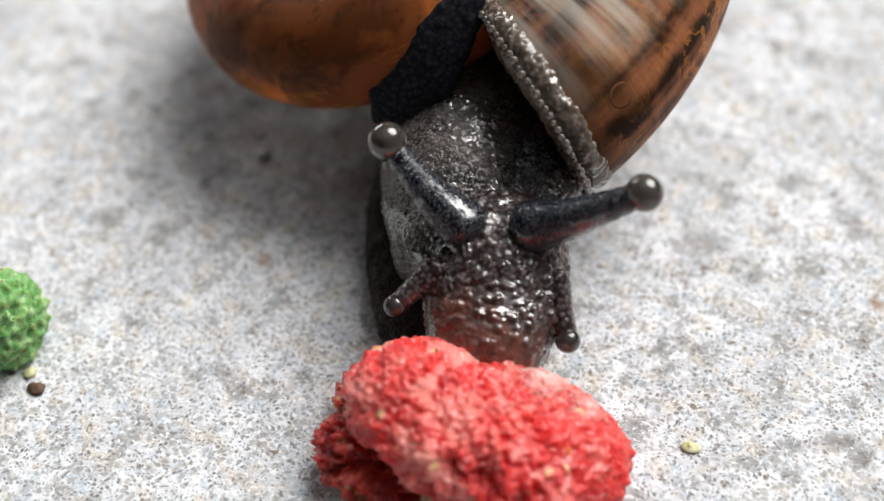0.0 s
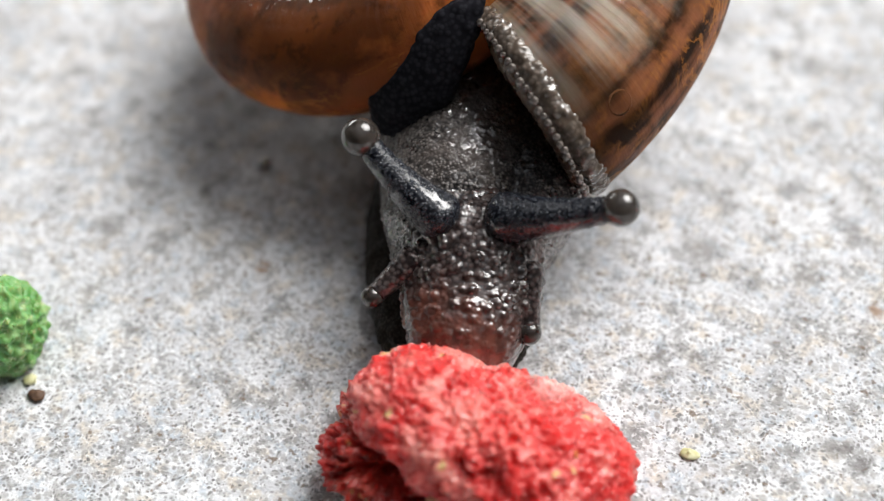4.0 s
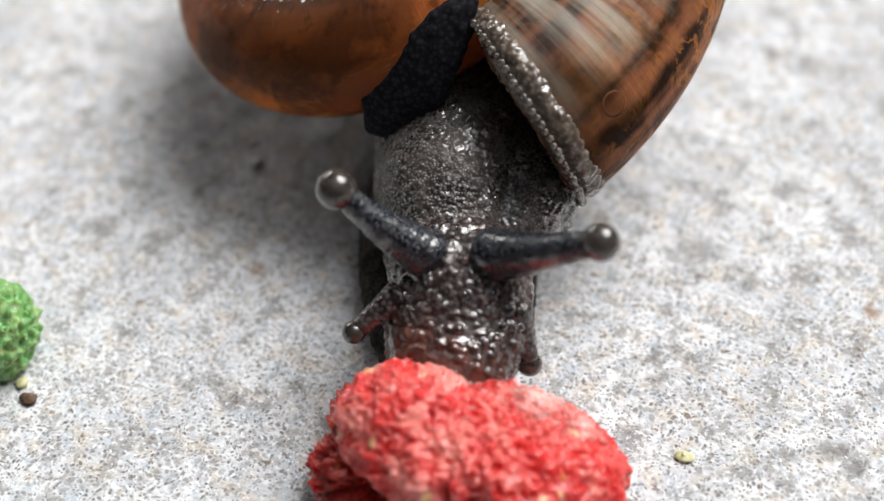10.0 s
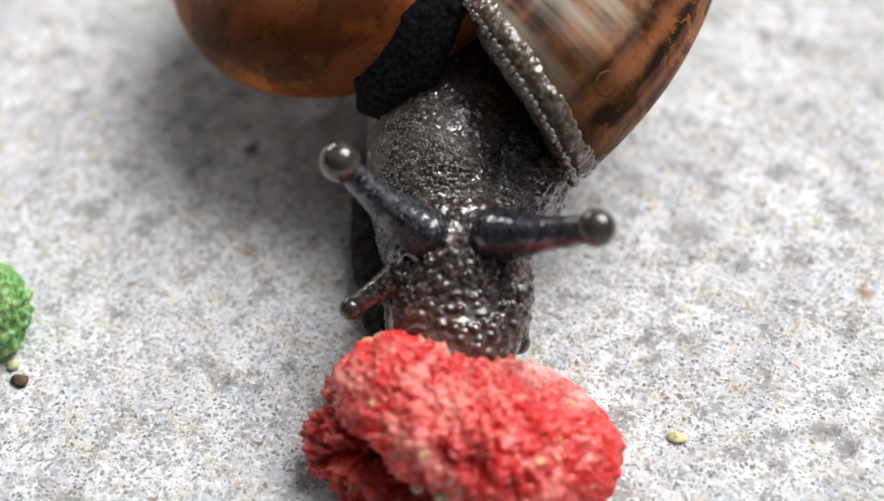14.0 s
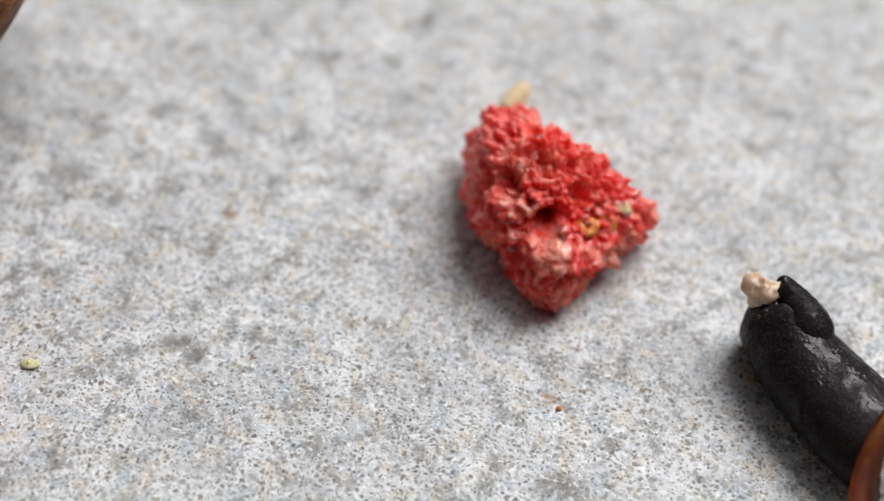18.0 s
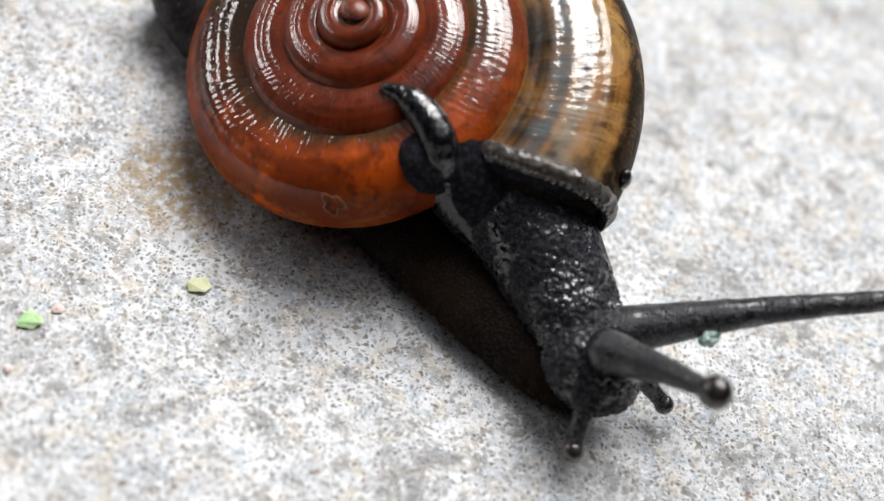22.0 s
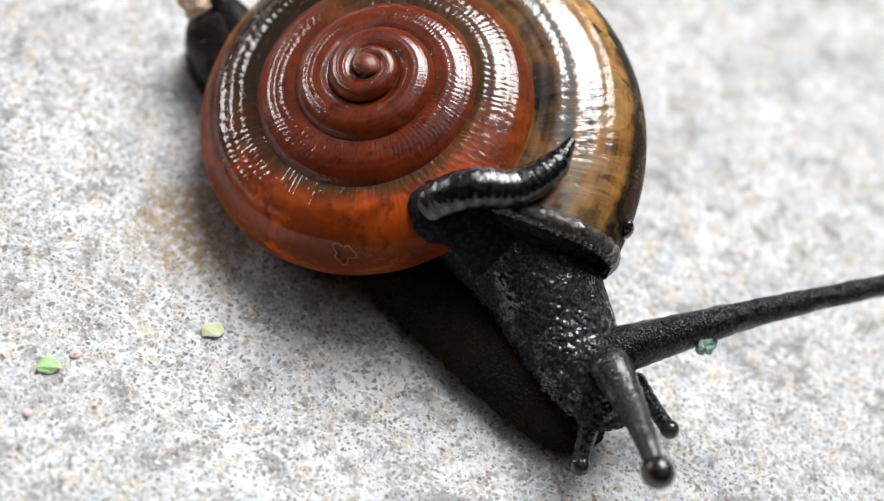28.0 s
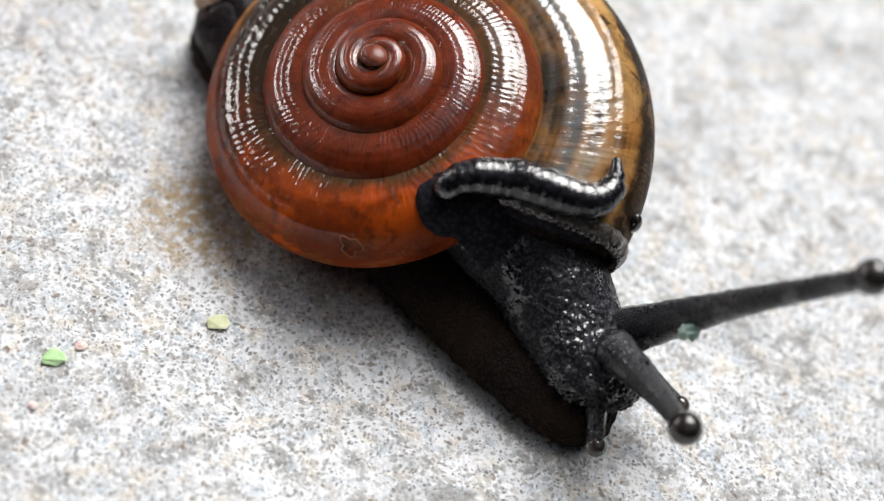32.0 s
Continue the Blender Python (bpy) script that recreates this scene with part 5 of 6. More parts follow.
FOOD_A = [
    (0, -0.036, 0.015, 1.98),
    (0.5, -0.04, 0.013, 1.43),
    (1, -0.026, 0.01, 10),
    (1.5, -0.034, 0.012, 3.667),
    (2, -0.033, 0.017, 9.313),
    (2.5, -0.004, 0.008, -0.257),
    (3, -0.002, 0.004, 2.017),
    (3.5, 0.005, 0.001, -3),
    (5.5, 0.003, 0.001, -0.257),
    (6, 0, 0, 0.293),
    (6.5, -0.002, -0.004, 0.33),
    (7, -0.002, -0.004, -0.807),
    (7.5, 0.004, -0.004, -0.807),
    (8, 0.004, 0.003, -2.493),
    (8.5, 0.003, -0.018, 4.217),
    (9, 0.006, -0.003, 4.253),
    (9.5, 0.006, 0, 1.43),
    (10, 0.01, -0.022, 7.627),
    (10.5, 0.005, -0.007, 3.703),
    (11, 0.008, -0.024, 9.313),
    (11.5, 0.006, -0.011, 3.703),
    (12, -0.004, -0.014, 3.117),
    (12.5, -0.01, -0.001, 0.88),
    (13, -0.001, 0.002, -0.807),
    (32, -0.001, 0.002, -0.807),
]

HEAD_B = [
    (0, -0.015, -0.303, 0),
    (21.5, -0.015, -0.303, 0),
    (22, -0.033, -0.227, 0),
    (22.5, -0.065, -0.191, 0),
    (23, -0.064, -0.162, 0),
    (23.5, -0.073, -0.128, -0),
    (24, -0.063, -0.112, 0),
    (24.5, -0.056, -0.099, 0),
    (25, -0.036, -0.092, 0),
    (25.5, -0.022, -0.075, 0),
    (27.5, -0.002, -0.007, 0),
    (28, 0, 0, 0),
    (28.5, -0.021, 0.005, 0),
    (29, -0.024, 0.014, 0),
    (29.5, -0.02, 0.014, 0),
    (30, -0.023, 0.025, 0),
    (30.5, -0.021, 0.042, 0),
    (31, -0.017, 0.059, 0),
    (31.5, -0.01, 0.078, 0),
    (32, -0.01, 0.095, 0),
]

EYE_FRONT_B = [
    (0, 10.144, -3.484, 0.72, 10.704, -4.062, 1.163),
    (21.5, 10.144, -3.484, 0.72, 10.704, -4.062, 1.163),
    (22, 10.126, -3.408, 0.72, 10.591, -3.999, 1.247),
    (22.5, 10.095, -3.372, 0.72, 10.447, -3.982, 1.308),
    (23, 10.095, -3.343, 0.72, 10.543, -3.931, 1.265),
    (23.5, 10.086, -3.309, 0.72, 10.546, -3.906, 1.244),
    (24, 10.097, -3.293, 0.72, 10.598, -3.837, 1.264),
    (24.5, 10.103, -3.28, 0.72, 10.595, -3.819, 1.277),
    (25, 10.123, -3.273, 0.72, 10.521, -3.812, 1.347),
    (25.5, 10.138, -3.256, 0.72, 10.44, -3.78, 1.41),
    (27.5, 10.157, -3.188, 0.72, 10.332, -3.939, 1.218),
    (28, 10.159, -3.181, 0.72, 10.302, -4.07, 0.897),
    (28.5, 10.139, -3.176, 0.72, 10.271, -4.055, 0.948),
    (29, 10.135, -3.167, 0.72, 10.29, -4.046, 0.933),
    (29.5, 10.139, -3.167, 0.72, 10.318, -4.03, 0.976),
    (30, 10.136, -3.156, 0.72, 10.325, -3.96, 1.12),
    (30.5, 10.139, -3.139, 0.72, 10.4, -3.939, 1.086),
    (31, 10.142, -3.122, 0.72, 10.488, -3.929, 0.99),
    (31.5, 10.149, -3.103, 0.72, 10.556, -3.908, 0.893),
    (32, 10.149, -3.086, 0.72, 10.401, -3.885, 1.097),
]

EYE_RIGHT_B = [
    (0, 10.3, -3.256, 0.62, 12.232, -3.12, 0.74),
    (21.5, 10.3, -3.256, 0.62, 12.232, -3.12, 0.74),
    (22, 10.282, -3.179, 0.62, 12.117, -3.238, 1.248),
    (22.5, 10.251, -3.143, 0.62, 11.9, -3.433, 1.599),
    (23, 10.251, -3.114, 0.62, 12.029, -3.306, 1.372),
    (23.5, 10.242, -3.081, 0.62, 12.036, -3.214, 1.346),
    (24, 10.253, -3.065, 0.62, 11.889, -3.293, 1.636),
    (24.5, 10.259, -3.051, 0.62, 11.881, -3.232, 1.668),
    (25, 10.279, -3.044, 0.62, 11.895, -3.197, 1.682),
    (25.5, 10.294, -3.027, 0.62, 11.902, -3.159, 1.646),
    (27.5, 10.313, -2.959, 0.62, 11.892, -2.995, 1.656),
    (28, 10.315, -2.952, 0.62, 11.894, -2.985, 1.657),
    (28.5, 10.295, -2.947, 0.62, 11.87, -2.969, 1.661),
    (29, 10.291, -2.938, 0.62, 11.892, -3.045, 1.621),
    (29.5, 10.295, -2.938, 0.62, 11.902, -3.056, 1.61),
    (30, 10.292, -2.927, 0.62, 11.887, -2.998, 1.632),
    (30.5, 10.295, -2.911, 0.62, 11.821, -3.064, 1.717),
    (31, 10.298, -2.894, 0.62, 11.51, -3.315, 2.075),
    (31.5, 10.305, -2.874, 0.62, 11.424, -3.371, 2.125),
    (32, 10.305, -2.858, 0.62, 11.264, -3.384, 2.222),
]

FEELER_LEFT_B = [
    (0, 10.081, -3.613, 0.4, 9.972, -3.771, 0.032),
    (21.5, 10.081, -3.613, 0.4, 9.972, -3.771, 0.032),
    (22, 10.063, -3.537, 0.4, 9.957, -3.882, 0.195),
    (22.5, 10.032, -3.501, 0.4, 9.937, -3.848, 0.193),
    (23, 10.032, -3.472, 0.4, 9.937, -3.819, 0.193),
    (23.5, 10.023, -3.438, 0.4, 9.932, -3.788, 0.195),
    (24, 10.034, -3.422, 0.4, 9.935, -3.769, 0.194),
    (24.5, 10.04, -3.409, 0.4, 9.942, -3.755, 0.192),
    (25, 10.06, -3.401, 0.4, 9.964, -3.749, 0.194),
    (25.5, 10.075, -3.384, 0.4, 9.992, -3.735, 0.194),
    (27.5, 10.094, -3.316, 0.4, 10.02, -3.674, 0.202),
    (28, 10.096, -3.31, 0.4, 10.013, -3.664, 0.201),
    (28.5, 10.076, -3.304, 0.4, 9.987, -3.657, 0.2),
    (29, 10.073, -3.295, 0.4, 9.978, -3.646, 0.198),
    (29.5, 10.076, -3.295, 0.4, 9.98, -3.646, 0.199),
    (30, 10.073, -3.284, 0.4, 9.979, -3.635, 0.199),
    (30.5, 10.076, -3.268, 0.4, 9.997, -3.624, 0.2),
    (31, 10.079, -3.251, 0.4, 10.026, -3.613, 0.204),
    (31.5, 10.086, -3.232, 0.4, 10.029, -3.636, 0.321),
    (32, 10.086, -3.215, 0.4, 10.057, -3.619, 0.308),
]

FEELER_RIGHT_B = [
    (0, 10.408, -3.414, 0.42, 10.68, -3.56, 0.125),
    (21.5, 10.408, -3.414, 0.42, 10.68, -3.56, 0.125),
    (22, 10.39, -3.337, 0.42, 10.686, -3.492, 0.153),
    (22.5, 10.359, -3.301, 0.42, 10.661, -3.466, 0.167),
    (23, 10.359, -3.272, 0.42, 10.66, -3.442, 0.17),
    (23.5, 10.35, -3.238, 0.42, 10.656, -3.439, 0.2),
    (24, 10.361, -3.223, 0.42, 10.666, -3.414, 0.192),
    (24.5, 10.367, -3.209, 0.42, 10.678, -3.411, 0.209),
    (25, 10.387, -3.202, 0.42, 10.697, -3.387, 0.193),
    (25.5, 10.402, -3.185, 0.42, 10.715, -3.37, 0.198),
    (27.5, 10.421, -3.117, 0.42, 10.809, -3.276, 0.34),
    (28, 10.423, -3.11, 0.42, 10.669, -3.452, 0.348),
    (28.5, 10.403, -3.105, 0.42, 10.645, -3.448, 0.347),
    (29, 10.399, -3.096, 0.42, 10.637, -3.442, 0.342),
    (29.5, 10.403, -3.096, 0.42, 10.642, -3.442, 0.344),
    (30, 10.4, -3.085, 0.42, 10.633, -3.443, 0.408),
    (30.5, 10.403, -3.069, 0.42, 10.656, -3.412, 0.42),
    (31, 10.406, -3.052, 0.42, 10.692, -3.366, 0.38),
    (31.5, 10.413, -3.032, 0.42, 10.705, -3.342, 0.386),
    (32, 10.413, -3.016, 0.42, 10.704, -3.326, 0.386),
]

LOBE_0 = [
    (0, 8.41, -1.909, 1.102, 8.332, -1.919, 1.039),
    (20.7, 8.41, -1.909, 1.102, 8.332, -1.919, 1.039),
    (21.5, 8.313, -1.858, 1.092, 8.226, -1.842, 1.046),
    (22, 8.755, -1.846, 1.291, 8.662, -1.809, 1.294),
    (22.5, 8.877, -1.782, 1.347, 8.777, -1.78, 1.341),
    (23, 8.761, -1.77, 1.443, 8.665, -1.77, 1.415),
    (23.5, 8.829, -1.736, 1.477, 8.732, -1.718, 1.46),
    (24, 9.171, -1.747, 1.51, 9.112, -1.668, 1.528),
    (24.5, 9.21, -1.718, 1.523, 9.13, -1.659, 1.526),
    (25, 9.241, -1.69, 1.53, 9.155, -1.638, 1.53),
    (25.5, 9.378, -1.887, 1.465, 9.413, -1.8, 1.501),
    (27.5, 9.626, -1.897, 1.45, 9.587, -1.805, 1.453),
    (28, 9.765, -1.976, 1.478, 9.815, -1.896, 1.511),
    (28.5, 9.776, -1.959, 1.484, 9.813, -1.87, 1.511),
    (29, 9.834, -1.912, 1.505, 9.797, -1.819, 1.526),
    (29.5, 9.79, -2.135, 1.434, 9.872, -2.083, 1.459),
    (30, 9.913, -2.113, 1.444, 9.964, -2.032, 1.47),
    (30.5, 9.991, -2.082, 1.436, 10.029, -1.994, 1.466),
    (31, 10.032, -2.02, 1.455, 10.028, -1.927, 1.491),
    (31.5, 9.991, -2.13, 1.416, 10.07, -2.07, 1.429),
    (32, 10.075, -2.134, 1.398, 10.079, -2.043, 1.438),
]
LOBE_1 = [
    (0, 8.492, -1.902, 1.158, 8.41, -1.909, 1.102),
    (20.7, 8.492, -1.902, 1.158, 8.41, -1.909, 1.102),
    (21.5, 8.402, -1.871, 1.137, 8.313, -1.858, 1.092),
    (22, 8.84, -1.897, 1.276, 8.755, -1.846, 1.291),
    (22.5, 8.973, -1.811, 1.344, 8.877, -1.782, 1.347),
    (23, 8.858, -1.773, 1.468, 8.761, -1.77, 1.443),
    (23.5, 8.924, -1.764, 1.486, 8.829, -1.736, 1.477),
    (24, 9.216, -1.832, 1.488, 9.171, -1.747, 1.51),
    (24.5, 9.289, -1.78, 1.515, 9.21, -1.718, 1.523),
    (25, 9.324, -1.746, 1.526, 9.241, -1.69, 1.53),
    (25.5, 9.34, -1.972, 1.429, 9.378, -1.887, 1.465),
    (27.5, 9.657, -1.992, 1.444, 9.626, -1.897, 1.45),
    (28, 9.707, -2.049, 1.444, 9.765, -1.976, 1.478),
    (28.5, 9.732, -2.044, 1.455, 9.776, -1.959, 1.484),
    (29, 9.859, -2.008, 1.481, 9.834, -1.912, 1.505),
    (29.5, 9.705, -2.182, 1.408, 9.79, -2.135, 1.434),
    (30, 9.853, -2.188, 1.417, 9.913, -2.113, 1.444),
    (30.5, 9.946, -2.165, 1.405, 9.991, -2.082, 1.436),
    (31, 10.02, -2.113, 1.419, 10.032, -2.02, 1.455),
    (31.5, 9.904, -2.177, 1.403, 9.991, -2.13, 1.416),
    (32, 10.038, -2.22, 1.365, 10.075, -2.134, 1.398),
]
LOBE_2 = [
    (0, 8.584, -1.904, 1.199, 8.492, -1.902, 1.158),
    (20.7, 8.584, -1.904, 1.199, 8.492, -1.902, 1.158),
    (21.5, 8.493, -1.879, 1.178, 8.402, -1.871, 1.137),
    (22, 8.908, -1.968, 1.258, 8.84, -1.897, 1.276),
    (22.5, 9.044, -1.88, 1.327, 8.973, -1.811, 1.344),
    (23, 8.954, -1.795, 1.477, 8.858, -1.773, 1.468),
    (23.5, 9.009, -1.813, 1.468, 8.924, -1.764, 1.486),
    (24, 9.239, -1.925, 1.457, 9.216, -1.832, 1.488),
    (24.5, 9.357, -1.847, 1.487, 9.289, -1.78, 1.515),
    (25, 9.395, -1.81, 1.499, 9.324, -1.746, 1.526),
    (25.5, 9.288, -2.049, 1.393, 9.34, -1.972, 1.429),
    (27.5, 9.651, -2.088, 1.421, 9.657, -1.992, 1.444),
    (28, 9.632, -2.104, 1.406, 9.707, -2.049, 1.444),
    (28.5, 9.667, -2.11, 1.42, 9.732, -2.044, 1.455),
    (29, 9.844, -2.103, 1.45, 9.859, -2.008, 1.481),
    (29.5, 9.614, -2.204, 1.377, 9.705, -2.182, 1.408),
    (30, 9.766, -2.23, 1.392, 9.853, -2.188, 1.417),
    (30.5, 9.874, -2.229, 1.381, 9.946, -2.165, 1.405),
    (31, 9.993, -2.202, 1.383, 10.02, -2.113, 1.419),
    (31.5, 9.809, -2.206, 1.39, 9.904, -2.177, 1.403),
    (32, 9.967, -2.285, 1.345, 10.038, -2.22, 1.365),
]
LOBE_3 = [
    (0, 8.68, -1.928, 1.217, 8.584, -1.904, 1.199),
    (20.7, 8.68, -1.928, 1.217, 8.584, -1.904, 1.199),
    (21.5, 8.586, -1.882, 1.215, 8.493, -1.879, 1.178),
    (22, 8.963, -2.049, 1.238, 8.908, -1.968, 1.258),
    (22.5, 9.073, -1.971, 1.298, 9.044, -1.88, 1.327),
    (23, 9.04, -1.842, 1.457, 8.954, -1.795, 1.477),
    (23.5, 9.076, -1.881, 1.439, 9.009, -1.813, 1.468),
    (24, 9.221, -2.013, 1.418, 9.239, -1.925, 1.457),
    (24.5, 9.41, -1.917, 1.44, 9.357, -1.847, 1.487),
    (25, 9.448, -1.878, 1.45, 9.395, -1.81, 1.499),
    (25.5, 9.219, -2.113, 1.36, 9.288, -2.049, 1.393),
    (27.5, 9.61, -2.171, 1.386, 9.651, -2.088, 1.421),
    (28, 9.551, -2.146, 1.367, 9.632, -2.104, 1.406),
    (28.5, 9.588, -2.156, 1.38, 9.667, -2.11, 1.42),
    (29, 9.8, -2.189, 1.416, 9.844, -2.103, 1.45),
    (29.5, 9.523, -2.194, 1.337, 9.614, -2.204, 1.377),
    (30, 9.669, -2.24, 1.371, 9.766, -2.23, 1.392),
    (30.5, 9.781, -2.262, 1.365, 9.874, -2.229, 1.381),
    (31, 9.933, -2.276, 1.355, 9.993, -2.202, 1.383),
    (31.5, 9.71, -2.211, 1.377, 9.809, -2.206, 1.39),
    (32, 9.871, -2.311, 1.343, 9.967, -2.285, 1.345),
]
LOBE_4 = [
    (0, 8.766, -1.979, 1.214, 8.68, -1.928, 1.217),
    (20.7, 8.766, -1.979, 1.214, 8.68, -1.928, 1.217),
    (21.5, 8.682, -1.885, 1.244, 8.586, -1.882, 1.215),
    (22, 9.007, -2.127, 1.193, 8.963, -2.049, 1.238),
    (22.5, 9.063, -2.063, 1.257, 9.073, -1.971, 1.298),
    (23, 9.106, -1.912, 1.431, 9.04, -1.842, 1.457),
    (23.5, 9.117, -1.969, 1.415, 9.076, -1.881, 1.439),
    (24, 9.159, -2.081, 1.38, 9.221, -2.013, 1.418),
    (24.5, 9.408, -2.001, 1.392, 9.41, -1.917, 1.44),
    (25, 9.444, -1.963, 1.403, 9.448, -1.878, 1.45),
    (25.5, 9.133, -2.157, 1.333, 9.219, -2.113, 1.36),
    (27.5, 9.537, -2.223, 1.346, 9.61, -2.171, 1.386),
    (28, 9.461, -2.176, 1.334, 9.551, -2.146, 1.367),
    (28.5, 9.5, -2.188, 1.345, 9.588, -2.156, 1.38),
    (29, 9.729, -2.252, 1.382, 9.8, -2.189, 1.416),
    (29.5, 9.429, -2.178, 1.306, 9.523, -2.194, 1.337),
    (30, 9.571, -2.237, 1.355, 9.669, -2.24, 1.371),
    (30.5, 9.683, -2.266, 1.352, 9.781, -2.262, 1.365),
    (31, 9.851, -2.328, 1.336, 9.933, -2.276, 1.355),
    (31.5, 9.612, -2.202, 1.359, 9.71, -2.211, 1.377),
    (32, 9.772, -2.301, 1.348, 9.871, -2.311, 1.343),
]
LOBE_5 = [
    (0, 8.838, -2.049, 1.202, 8.766, -1.979, 1.214),
    (20.7, 8.838, -2.049, 1.202, 8.766, -1.979, 1.214),
    (21.5, 8.781, -1.901, 1.258, 8.682, -1.885, 1.244),
    (22, 9.031, -2.174, 1.107, 9.007, -2.127, 1.193),
    (22.5, 9.034, -2.137, 1.197, 9.063, -2.063, 1.257),
    (23, 9.15, -1.998, 1.408, 9.106, -1.912, 1.431),
    (23.5, 9.128, -2.063, 1.386, 9.117, -1.969, 1.415),
    (24, 9.086, -2.138, 1.341, 9.159, -2.081, 1.38),
    (24.5, 9.351, -2.076, 1.36, 9.408, -2.001, 1.392),
    (25, 9.393, -2.043, 1.371, 9.444, -1.963, 1.403),
    (25.5, 9.039, -2.185, 1.315, 9.133, -2.157, 1.333),
    (27.5, 9.445, -2.239, 1.31, 9.537, -2.223, 1.346),
    (28, 9.363, -2.189, 1.325, 9.461, -2.176, 1.334),
    (28.5, 9.403, -2.204, 1.327, 9.5, -2.188, 1.345),
    (29, 9.637, -2.283, 1.352, 9.729, -2.252, 1.382),
    (29.5, 9.33, -2.173, 1.3, 9.429, -2.178, 1.306),
    (30, 9.472, -2.226, 1.347, 9.571, -2.237, 1.355),
    (30.5, 9.586, -2.245, 1.339, 9.683, -2.266, 1.352),
    (31, 9.753, -2.345, 1.328, 9.851, -2.328, 1.336),
    (31.5, 9.518, -2.18, 1.336, 9.612, -2.202, 1.359),
    (32, 9.678, -2.268, 1.35, 9.772, -2.301, 1.348),
]
LOBE_6 = [
    (0, 8.898, -2.123, 1.172, 8.838, -2.049, 1.202),
    (20.7, 8.898, -2.123, 1.172, 8.838, -2.049, 1.202),
    (21.5, 8.868, -1.949, 1.253, 8.781, -1.901, 1.258),
    (22, 9.057, -2.202, 1.015, 9.031, -2.174, 1.107),
    (22.5, 9.024, -2.184, 1.109, 9.034, -2.137, 1.197),
    (23, 9.163, -2.09, 1.375, 9.15, -1.998, 1.408),
    (23.5, 9.079, -2.14, 1.35, 9.128, -2.063, 1.386),
    (24, 9.004, -2.186, 1.31, 9.086, -2.138, 1.341),
    (24.5, 9.272, -2.132, 1.335, 9.351, -2.076, 1.36),
    (25, 9.324, -2.11, 1.346, 9.393, -2.043, 1.371),
    (25.5, 8.952, -2.211, 1.277, 9.039, -2.185, 1.315),
    (27.5, 9.347, -2.24, 1.294, 9.445, -2.239, 1.31),
    (28, 9.263, -2.187, 1.327, 9.363, -2.189, 1.325),
    (28.5, 9.303, -2.202, 1.324, 9.403, -2.204, 1.327),
    (29, 9.538, -2.293, 1.328, 9.637, -2.283, 1.352),
    (29.5, 9.231, -2.173, 1.314, 9.33, -2.173, 1.3),
    (30, 9.374, -2.205, 1.347, 9.472, -2.226, 1.347),
    (30.5, 9.494, -2.211, 1.32, 9.586, -2.245, 1.339),
    (31, 9.657, -2.318, 1.328, 9.753, -2.345, 1.328),
    (31.5, 9.428, -2.147, 1.307, 9.518, -2.18, 1.336),
    (32, 9.586, -2.23, 1.343, 9.678, -2.268, 1.35),
]
LOBE_7 = [
    (0, 8.949, -2.174, 1.102, 8.898, -2.123, 1.172),
    (20.7, 8.949, -2.174, 1.102, 8.898, -2.123, 1.172),
    (21.5, 8.932, -2.02, 1.222, 8.868, -1.949, 1.253),
    (22, 9.093, -2.231, 0.925, 9.057, -2.202, 1.015),
    (22.5, 9.047, -2.21, 1.015, 9.024, -2.184, 1.109),
    (23, 9.114, -2.167, 1.337, 9.163, -2.09, 1.375),
    (23.5, 9.011, -2.195, 1.302, 9.079, -2.14, 1.35),
    (24, 8.926, -2.225, 1.265, 9.004, -2.186, 1.31),
    (24.5, 9.178, -2.163, 1.325, 9.272, -2.132, 1.335),
    (25, 9.236, -2.153, 1.327, 9.324, -2.11, 1.346),
    (25.5, 8.889, -2.238, 1.204, 8.952, -2.211, 1.277),
    (27.5, 9.248, -2.23, 1.3, 9.347, -2.24, 1.294),
    (28, 9.166, -2.186, 1.309, 9.263, -2.187, 1.327),
    (28.5, 9.204, -2.196, 1.315, 9.303, -2.202, 1.324),
    (29, 9.437, -2.286, 1.314, 9.538, -2.293, 1.328),
    (29.5, 9.132, -2.173, 1.325, 9.231, -2.173, 1.314),
    (30, 9.277, -2.182, 1.345, 9.374, -2.205, 1.347),
    (30.5, 9.408, -2.167, 1.294, 9.494, -2.211, 1.32),
    (31, 9.567, -2.276, 1.324, 9.657, -2.318, 1.328),
    (31.5, 9.356, -2.135, 1.265, 9.428, -2.147, 1.307),
    (32, 9.497, -2.187, 1.327, 9.586, -2.23, 1.343),
]
